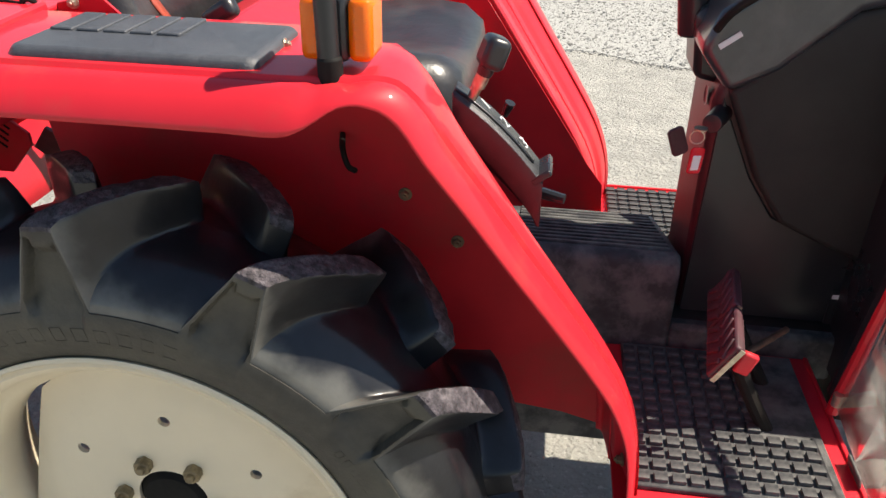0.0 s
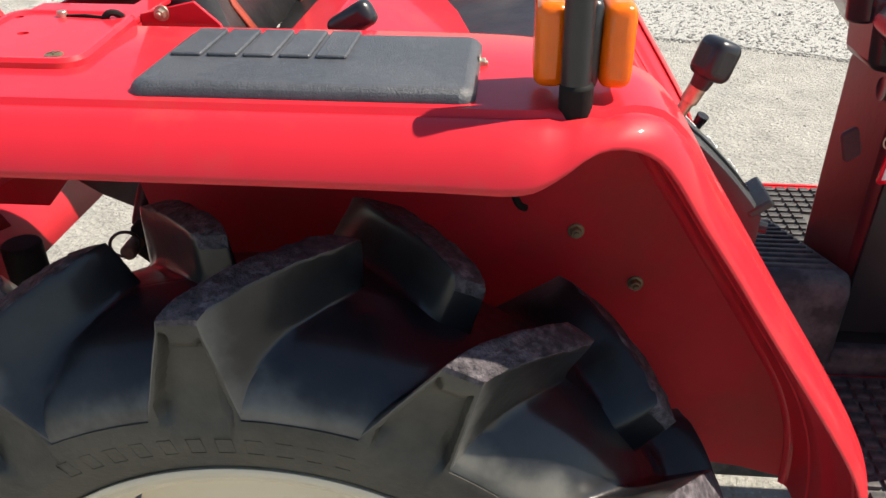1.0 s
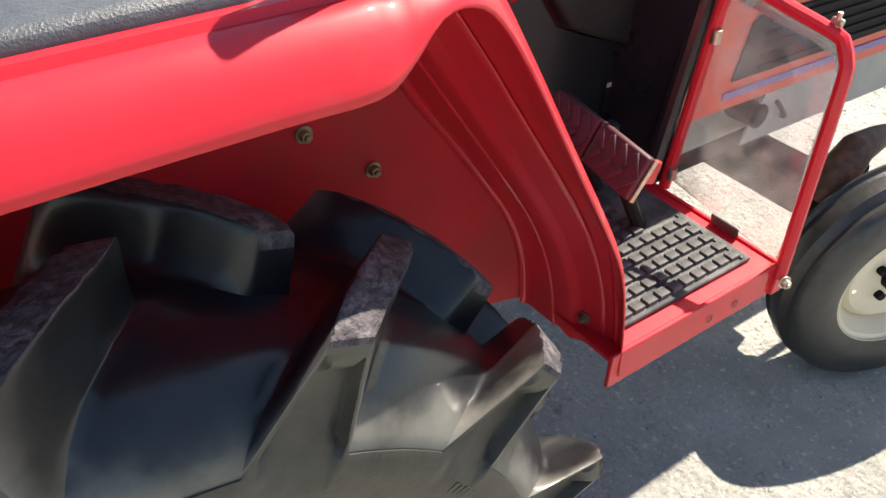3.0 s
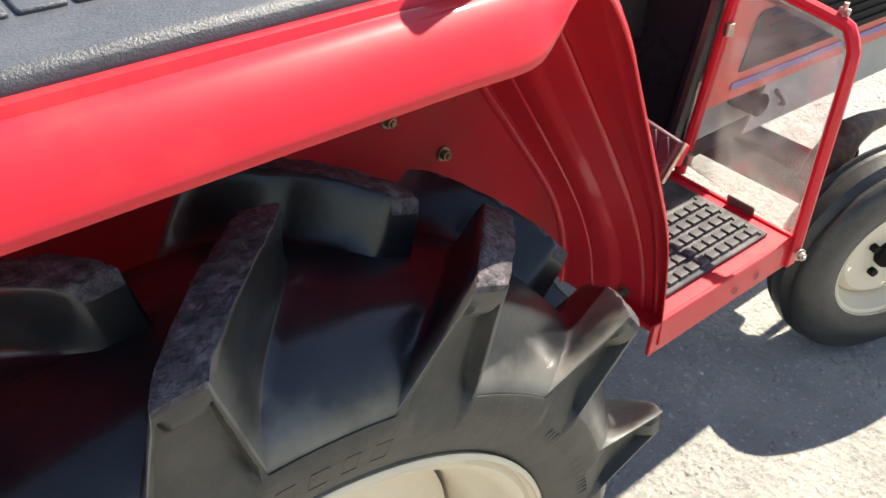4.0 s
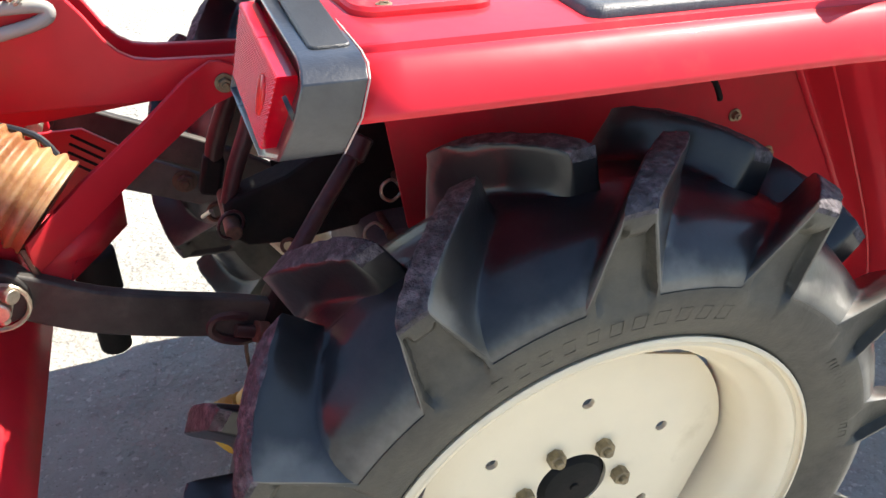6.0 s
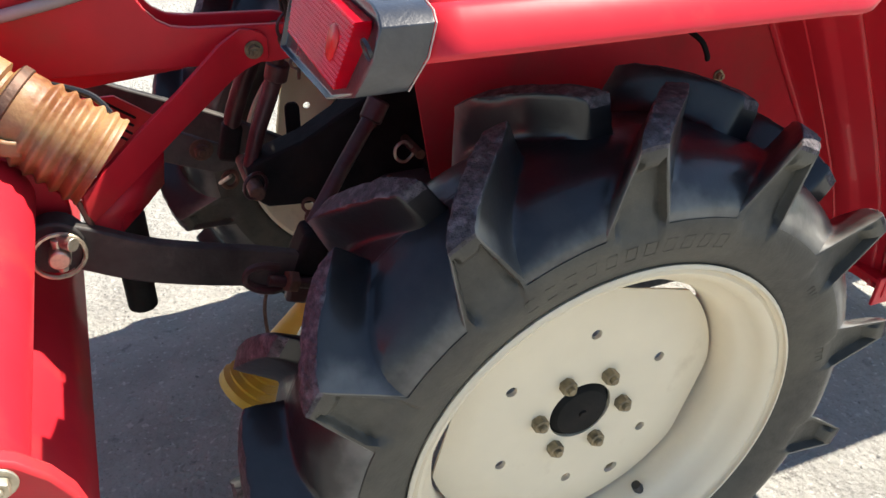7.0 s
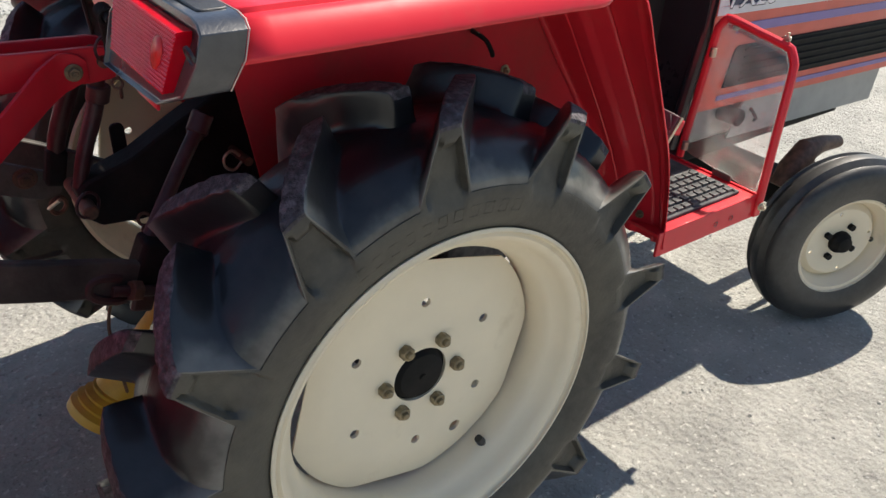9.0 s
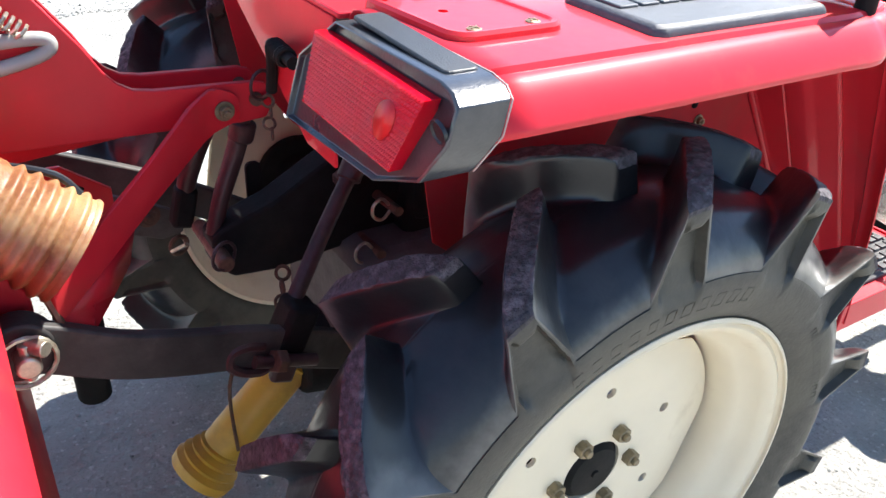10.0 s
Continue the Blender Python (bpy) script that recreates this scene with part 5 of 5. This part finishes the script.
# three-point linkage
def flat_bar(pts, width, thick, name, material, parent, label="", y0=0.0):
    """A flat bar through points, upright in its own plane."""
    bm = bmesh.new()
    pts = smooth_path(pts, 4)
    rows = []
    for i, p in enumerate(pts):
        t = (pts[min(i + 1, len(pts) - 1)] - pts[max(i - 1, 0)]).normalized()
        side = t.cross(Vector((0, 0, 1))).normalized()
        up = side.cross(t).normalized()
        rows.append([p + up * width / 2 + side * thick / 2, p + up * width / 2 - side * thick / 2, p - up * width / 2 - side * thick / 2, p - up * width / 2 + side * thick / 2])
    vs = [[bm.verts.new(q) for q in r] for r in rows]
    for a, b in zip(vs, vs[1:]):
        for k in range(4):
            bm.faces.new([a[k], a[(k + 1) % 4], b[(k + 1) % 4], b[k]])
    bm.faces.new(vs[0]), bm.faces.new(vs[-1])
    return part(name, bm, material, parent, label, bevel=0.003)

def ring(c, r, wire, parent, tilt=(90, 0, 0), name="ring", material=None):
    m = pose(*c, *tilt)
    return part(name, tube([m @ Vector((r * math.cos(a), r * math.sin(a), 0)) for a in [2 * math.pi * k / 18 for k in range(18)]], wire, 6, closed=True), material or LINK_PAINT, parent)

for s in (False, True):
    yy = mirror if s else (lambda y: y)
    link = new("lower_link")
    put(link, pose(-0.3, yy(0.24), 0.6), tractor)
    link["label"] = "black iron lower lift link"
    flat_bar([(-0.592, yy(0.222), 0.690), (-0.55, yy(0.222), 0.682), (-0.485, yy(0.222), 0.648), (-0.42, yy(0.228), 0.621), (-0.33, yy(0.243), 0.585), (-0.22, yy(0.262), 0.528), (-0.05, yy(0.30), 0.43)], 0.054, 0.016, "link_bar", LINK_IRON, link)
    part("link_eye", rod((-0.565, yy(0.212), 0.685), (-0.565, yy(0.242), 0.685), 0.032, n=24), LINK_IRON, link, bevel=0.003)
    part("link_pin", rod((-0.562, yy(0.188), 0.683), (-0.562, yy(0.29), 0.683), 0.0115, n=18), STEEL, link, "worn steel hitch pin", bevel=0.002)
    ring((-0.563, yy(0.203), 0.681), 0.027, 0.0026, link, (90, 0, 8), "lynch_ring", STEEL)
    part("lynch_pin", rod((-0.562, yy(0.200), 0.704), (-0.562, yy(0.200), 0.664), 0.0055), STEEL, link, bevel=0.001)
    part("lynch_head", rod((-0.558, yy(0.204), 0.699), (-0.545, yy(0.190), 0.699), 0.008, n=14), STEEL, link, bevel=0.001)
    # shackle and a second, shorter eye on the link
    part("shackle", tube([(-0.322, yy(0.236), 0.556), (-0.335, yy(0.230), 0.558), (-0.356, yy(0.229), 0.567), (-0.368, yy(0.230), 0.581), (-0.362, yy(0.231), 0.596), (-0.342, yy(0.233), 0.596), (-0.325, yy(0.236), 0.588)], 0.0062, 8, curve=4), LINK_PAINT, link, "curved dark shackle")
    part("shackle_bolt", rod((-0.340, yy(0.228), 0.576), (-0.262, yy(0.232), 0.548), 0.008), LINK_PAINT, link)
    part("shackle_nut", rod((-0.318, yy(0.224), 0.572), (-0.305, yy(0.226), 0.566), 0.015, n=6), RUST, link, bevel=0.0015)
    part("shackle_tongue", box((-0.300, yy(0.240), 0.545), (0.030, 0.016, 0.040), (0, 20, 0)), LINK_PAINT, link, bevel=0.005)
    if s:
        continue
    lr = new("lift_rod")
    put(lr, pose(-0.25, 0.3, 0.6), tractor)
    lr["label"] = "dark maroon lift rod"
    part("rod_tube", tube([(-0.155, 0.345, 0.735), (-0.215, 0.310, 0.672), (-0.275, 0.268, 0.612)], 0.0105, 12), LINK_PAINT, lr)
    part("rod_fork", box((-0.279, 0.260, 0.590), (0.040, 0.044, 0.066), (0, 25, 0)), BLACK_IRON, lr, bevel=0.008, segs=3)
    part("rod_head", rod((-0.146, 0.350, 0.748), (-0.163, 0.342, 0.722), 0.016), LINK_PAINT, lr, bevel=0.003)
# cast lift arm, its pins, and the stays from the mast to its tip
arm = new("lift_arm")
put(arm, pose(-0.2, 0.40, 0.66), tractor)
arm["label"] = "black cast hydraulic lift arm"
part("arm_casting", prism([(-0.325, 0.640), (-0.312, 0.652), (-0.24, 0.676), (-0.17, 0.716), (-0.10, 0.752), (0.0, 0.765), (0.0, 0.600), (-0.12, 0.585), (-0.24, 0.572), (-0.300, 0.578), (-0.325, 0.600)], Matrix.Translation((0, 0.452, 0)) @ XZ, 0.046), BLACK_IRON, arm, bevel=0.004)
part("arm_pin", rod((-0.318, 0.375, 0.619), (-0.318, 0.49, 0.619), 0.011), RUST, arm, bevel=0.002)
ring((-0.320, 0.378, 0.632), 0.019, 0.0024, arm, (90, 0, 25), "lynch_ring")
part("arm_bolt", rod((-0.152, 0.392, 0.703), (-0.152, 0.372, 0.703), 0.011, n=6), RUST, arm, bevel=0.001)
part("lug_bracket", prism(rounded(0.022, 0.075, 0.009, 5), Matrix.Translation((-0.238, 0.488, 0.665)) @ XZ, 0.006), BLACK_IRON, arm, bevel=0.001)
stay = new("mast_stay")
put(stay, pose(-0.29, 0.43, 0.72), tractor)
stay["label"] = "pair of dark maroon stays below the mast"
part("stay_tube", tube([(-0.258, 0.430, 0.826), (-0.272, 0.436, 0.755), (-0.300, 0.430, 0.690), (-0.318, 0.424, 0.640)], [0.010, 0.0125, 0.0115, 0.010], 14, curve=4), LINK_PAINT, stay)
part("stay_collar", rod((-0.262, 0.433, 0.785), (-0.268, 0.436, 0.760), 0.0165, n=16), LINK_PAINT, stay, bevel=0.003)
part("stay_tube", tube([(-0.270, 0.480, 0.812), (-0.296, 0.50, 0.750), (-0.318, 0.512, 0.690), (-0.325, 0.515, 0.660)], [0.010, 0.0135, 0.0135, 0.012], 14, curve=4), LINK_PAINT, stay)
part("stay_fork", box((-0.330, 0.515, 0.640), (0.030, 0.026, 0.060), (0, 14, 0)), BLACK_IRON, stay, bevel=0.006)
part("stay_pin", rod((-0.34, 0.48, 0.600), (-0.352, 0.52, 0.570), 0.003), STEEL, stay)
part("link_plate", prism([(-0.47, 0.640), (-0.33, 0.568), (-0.305, 0.548), (-0.315, 0.525), (-0.345, 0.520), (-0.45, 0.565), (-0.50, 0.600)], Matrix.Translation((-0.006, 0.588, 0.038)) @ XZ, 0.010), GREY_IRON, tractor, "dull grey check link plate", bevel=0.002)
hexbolt((-0.368, 0.577, 0.604), (0, -1, 0), 0.022, 0.012, tractor, material=RUST)
ring((-0.330, 0.574, 0.545), 0.014, 0.004, tractor, (90, 0, 20), "lynch_ring", RUST)

part("hydraulic_housing", prism([(0.14, 0.55), (-0.02, 0.55), (-0.06, 0.60), (-0.04, 0.72), (0.02, 0.76), (0.14, 0.77)], Matrix.Translation((0, YC + 0.10, 0)) @ XZ, 0.20), BLACK_IRON, tractor, "black hydraulic lift housing", bevel=0.012)
part("top_link_bracket", box((-0.09, YC + 0.02, 0.60), (0.07, 0.07, 0.10)), BLACK_IRON, tractor, bevel=0.006)
part("pto_housing", rod((-0.14, YC, 0.36), (-0.20, YC, 0.36), 0.075, 0.065, 28), BLACK_IRON, tractor, bevel=0.006)
for x, z in ((-0.090, 0.662), (-0.115, 0.600)):
    part("spring_clip", tube([(x, 0.352, z), (x - 0.02, 0.345, z - 0.012), (x - 0.034, 0.345, z - 0.004), (x - 0.034, 0.345, z + 0.012), (x - 0.02, 0.348, z + 0.018), (x - 0.008, 0.35, z + 0.006)], 0.0024, 6, curve=4), STEEL, tractor, "bent wire spring clip")
    part("pin", rod((x, 0.335, z), (x, 0.40, z - 0.004), 0.007), RUST, tractor)
part("check_chain", tube([(-0.262, 0.330, 0.600), (-0.266, 0.320, 0.590), (-0.270, 0.310, 0.580), (-0.275, 0.300, 0.570)], 0.003, 6), RUST, tractor)
for i in range(5):
    ring((-0.252 - 0.006 * i, 0.355 - 0.012 * i, 0.600 - 0.014 * i), 0.009, 0.0025, tractor, (90 if i % 2 else 60, 0, 80 if i % 2 else 0), "chain_link", RUST)
# spring-wrapped stay at the top
pts = []
for i in range(80):
    t = i / 79
    a = t * 2 * math.pi * 7
    c = Vector((-0.285, 0.222, 0.932)).lerp(Vector((-0.278, 0.272, 0.928)), t)
    pts.append(c + Vector((0.0085 * math.cos(a), 0, 0.0085 * math.sin(a))))
part("stay_spring", tube(pts, 0.0025, 6), BLACK_IRON, tractor, "black coil spring")
part("stay_rod", tube([(-0.285, 0.205, 0.932), (-0.278, 0.272, 0.929), (-0.274, 0.290, 0.922), (-0.270, 0.302, 0.900), (-0.266, 0.318, 0.865)], 0.0065, 10, curve=4), BLACK_IRON, tractor)
# red upright at the back of the seat platform
part("seat_platform", prism([(-0.06, 0.93), (-0.06, 0.80), (0.30, 0.80), (0.30, 0.835), (0.0, 0.95)], Matrix.Translation((0, mirror(0.170), 0)) @ XZ, mirror(0.170) - 0.170), RED, tractor, "red seat platform", bevel=0.004)
part("rear_panel", prism([(0.167, 0.983), (0.167, 0.835), (0.235, 0.835), (0.300, 0.870), (0.345, 0.895), (0.460, 0.955), (0.51, 0.983)], Matrix.Translation((-0.262, 0, 0)) @ YZ, 0.004), RED, tractor, "red panel behind the seat", bevel=0.001)
part("panel_sticker", prism([(0.24, 0.985), (0.285, 1.005), (0.285, 0.990)], Matrix.Translation((-0.2632, 0, 0)) @ YZ, 0.0008), SILVER, tractor, "small pale sticker")

# drooping power shaft with yellow guard
pto = thing("power_shaft", (-0.30, YC, 0.2), "yellow plastic guarded power shaft hanging below the hitch", "drive shaft")
A, B = Vector((-0.15, YC, 0.40)), Vector((-0.365, YC + 0.01, 0.170))
def on(t):
    return A.lerp(B, t)
part("guard_tube", rod(on(0.1), on(0.88), 0.036, n=28), YELLOW, pto, "yellow guard tube")
m = along(on(0.80), B)
part("bellows", lathe([(0.032, 0.0), (0.040, 0.008), (0.036, 0.014), (0.046, 0.022), (0.042, 0.028), (0.052, 0.036), (0.048, 0.042), (0.056, 0.050), (0.054, 0.066), (0.045, 0.068)], m, 36), YELLOW, pto, "yellow ribbed bellows", thick=0.003)
m = along(on(0.25), A)
part("bellows", lathe([(0.033, 0.0), (0.042, 0.01), (0.038, 0.016), (0.048, 0.026), (0.044, 0.032), (0.054, 0.042), (0.055, 0.06)], m, 36), YELLOW, pto, "yellow ribbed bellows", thick=0.003)
part("yoke", rod(on(0.85), on(1.06), 0.018, n=16), BLACK_IRON, pto)
part("safety_chain", tube([on(0.75) + Vector((0, -0.035, 0)), (-0.325, 0.40, 0.40), (-0.31, 0.34, 0.52)], 0.003, 6, curve=6), RUST, pto)

# ---- rotary tiller on the linkage ----
til = thing("rotary_tiller", (-0.70, YC, 0.0), "red rotary tiller raised on the tractor's hitch", "tiller")
for k, y in enumerate((0.395, 0.452)):
    up = [(-0.90, 1.02), (-0.56, 1.02), (-0.478, 0.966), (-0.440, 0.912), (-0.424, 0.884), (-0.412, 0.870), (-0.397, 0.861), (-0.375, 0.857), (-0.262, 0.852), (-0.248, 0.848), (-0.242, 0.838), (-0.242, 0.818), (-0.250, 0.806), (-0.28, 0.804)] + ([(-0.393, 0.786), (-0.54, 0.772), (-0.90, 0.76)] if k else [(-0.369, 0.808), (-0.56, 0.813), (-0.90, 0.80)])
    part("mast_plate", prism(up, Matrix.Translation((0, y, 0)) @ XZ, 0.010), RED_TILLER, til, "red mast side plate", bevel=0.0015)
    if k:
        continue
    rows = []
    for x in (-0.284, -0.292, -0.305, -0.318, -0.333, -0.349, -0.405, -0.469, -0.530):
        yb = min(0.383, 0.388 + 0.735 * (x + 0.315))
        hi = float(np.interp(-x, (0.284, 0.292, 0.305, 0.318, 0.349, 0.405, 0.469, 0.530), (0.838, 0.846, 0.851, 0.852, 0.841, 0.807, 0.774, 0.736)))
        lo = float(np.interp(-x, (0.284, 0.300, 0.331, 0.380, 0.436, 0.530), (0.812, 0.806, 0.795, 0.774, 0.744, 0.697)))
        rows.append([(x, yb, hi), (x, yb, lo)])
    brace = part("brace", sheet(rows), RED_TILLER, til, "red diagonal brace", thick=0.006, bevel=0.001)
    rows = [[(-0.530, 0.2305, 0.698), (-0.500, 0.2255, 0.681)], [(-0.483, 0.265, 0.7205), (-0.470, 0.280, 0.682)], [(-0.437, 0.299, 0.7435), (-0.442, 0.333, 0.683)]]
    part("brace_foot", sheet(rows), RED_TILLER, brace, "folded foot of the brace", thick=0.004)
    hexbolt((-0.303, y - 0.020, 0.826), (0, -1, 0), 0.0140, 0.010, til, material=NUT)
cover = part("vent_cover", prism([(-0.60, 0.752), (-0.478, 0.752), (-0.425, 0.712), (-0.425, 0.690), (-0.47, 0.640), (-0.60, 0.640)], Matrix.Translation((0, 0.470, 0)) @ XZ, 0.006), RED_TILLER, til, "red sheet cover with slots", bevel=0.001)
for i in range(4):
    part("slot", prism(rounded(0.046, 0.0035, 0.0016, 3), Matrix.Translation((-0.474 - 0.004 * i, 0.4655, 0.732 - 0.011 * i)) @ XZ @ Matrix.Rotation(radians(-38), 4, "Z"), 0.0025), BLACK_IRON, cover)
part("top_pin", rod((-0.262, 0.378, 0.832), (-0.262, 0.470, 0.832), 0.008), RUST, til)
ring((-0.258, 0.372, 0.852), 0.017, 0.0022, til, (90, 10, 25), "lynch_ring")
for i in range(4):
    ring((-0.252 + 0.003 * (i % 2), 0.370, 0.832 - 0.014 * i), 0.007, 0.0018, til, (90 if i % 2 else 60, 0, 70 if i % 2 else 0), "chain_link", RUST)
# spring and grey handle on the mast
part("handle_bar", tube([(-0.62, 0.375, 0.884), (-0.54, 0.372, 0.900), (-0.486, 0.372, 0.912), (-0.470, 0.373, 0.922), (-0.484, 0.374, 0.930), (-0.56, 0.374, 0.927)], 0.0072, 12, curve=5), ENGINE, til, "grey plated bent handle")
pts = []
for i in range(110):
    t = i / 109
    a = t * 2 * math.pi * 15
    c = Vector((-0.565, 0.37, 1.005)).lerp(Vector((-0.492, 0.37, 0.938)), t)
    pts.append(c + Vector((0.005 * math.cos(a), 0.009 * math.sin(a), 0.006 * math.cos(a))))
part("return_spring", tube(pts, 0.0019, 6), STEEL, til, "zinc coil spring")
part("gearbox", box((-0.745, 0.36, 0.78), (0.20, 0.24, 0.22)), RED_TILLER, til, "red gearbox", bevel=0.03, segs=3)
part("gearbox_neck", rod((-0.70, 0.305, 0.925), (-0.615, 0.282, 0.856), 0.056, 0.046, 28), RED_TILLER, til, bevel=0.006)
# orange bellows on the input shaft
BOOT = Vector((-0.500, 0.247, 0.762))
BOOT_AXIS = Vector((0.165, -0.05, -0.135)).normalized()
m = along(BOOT - 0.157 * BOOT_AXIS, BOOT) @ Matrix.Diagonal((0.87, 0.87, 0.87, 1))
prof = [(0.030, 0.0), (0.046, 0.004), (0.050, 0.02), (0.050, 0.038), (0.041, 0.041), (0.041, 0.045), (0.050, 0.048), (0.054, 0.052), (0.055, 0.080)]
for i in range(41):
    prof.append((0.0555 + 0.0065 * i / 40 - 0.0034 * math.cos(2 * math.pi * i / 8), 0.086 + 0.086 * i / 40))
prof += [(0.0635, 0.177), (0.0630, 0.180), (0.058, 0.178), (0.054, 0.150)]
part("shaft_boot", lathe(prof, m, 44), ORANGE, til, "weathered orange rubber bellows, stained brown", thick=0.003, angle=60)
part("boot_band", lathe([(0.0545, 0.050), (0.0565, 0.052), (0.0565, 0.062), (0.0545, 0.064)], m, 44), RUST, til, thick=0.001)
part("boot_clip", box((-0.583, 0.222, 0.805), (0.026, 0.012, 0.018), (0, 20, 10)), ORANGE, til, bevel=0.003)
part("boot_hose", tube([(-0.60, 0.300, 0.850), (-0.545, 0.285, 0.845), (-0.500, 0.272, 0.832), (-0.482, 0.262, 0.812)], 0.0038, 8, curve=5), PLASTIC_S, til, "black cable")
part("boot_chain", tube([(-0.533, 0.233, 0.727), (-0.528, 0.228, 0.708), (-0.524, 0.226, 0.690)], 0.004, 6, curve=4), RUST, til)
# main beam and side case
part("beam", rod((-0.628, -0.195, 0.735), (-0.628, mirror(-0.195), 0.735), 0.053, n=36), RED_TILLER, til, "red tubular beam")
case = [(-0.62 + r * math.cos(radians(a)), 0.732 + r * math.sin(radians(a))) for a, r in ((110, 0.082), (90, 0.082), (70, 0.081), (50, 0.081), (32, 0.081), (16, 0.082), (2, 0.083), (-10, 0.085), (-20, 0.087), (-32, 0.088), (-44, 0.088))] + [(-0.62, 0.615), (-0.74, 0.40), (-0.86, 0.36), (-0.92, 0.44), (-0.86, 0.56), (-0.70, 0.80)]
for s in (False, True):
    y = mirror(-0.20) if s else -0.20
    part("side_case", prism(case, Matrix.Translation((0, y + (0.012 if s else 0.0), 0)) @ XZ, 0.014), RED_TILLER, til, "red side chain case", bevel=0.003)
    part("case_rib", prism([(-0.62 + 0.046 * math.cos(radians(a)), 0.732 + 0.046 * math.sin(radians(a))) for a in range(0, 360, 15)], Matrix.Translation((0, y + (0.02 if s else -0.008), 0)) @ XZ, 0.012), RED_TILLER, til, bevel=0.005)
for a in (52, 4, -46, 100):
    hexbolt((-0.62 + 0.065 * math.cos(radians(a)), -0.214, 0.732 + 0.065 * math.sin(radians(a))), (0, -1, 0), 0.0142, 0.009, til)
for s in (False, True):
    y0 = mirror(0.262) if s else 0.262
    part("hitch_plate", prism([(-0.66, 0.80), (-0.60, 0.80), (-0.545, 0.72), (-0.545, 0.67), (-0.60, 0.64), (-0.66, 0.66)], Matrix.Translation((0, y0 + 0.006, 0)) @ XZ, 0.012), RED_TILLER, til, "red hitch plate", bevel=0.002)
rows = []
for a in range(20, 175, 8):
    rows.append([(-0.835 + 0.285 * math.cos(radians(a)), y, 0.40 + 0.285 * math.sin(radians(a))) for y in (-0.185, mirror(-0.185))])
part("rotor_cover", sheet(rows), RED_TILLER, til, "red curved rotor cover", thick=0.004)
part("stand_leg", rod((-0.497, 0.415, 0.445), (-0.497, 0.415, 0.60), 0.021, n=20), BLACK_IRON, til, "black support leg", bevel=0.003)
part("stand_sleeve", rod((-0.497, 0.415, 0.54), (-0.497, 0.415, 0.605), 0.028, n=20), BLACK_IRON, til, bevel=0.004)
part("rotor_shaft", rod((-0.80, -0.17, 0.40), (-0.80, mirror(-0.17), 0.40), 0.035, n=20), BLACK_IRON, til)
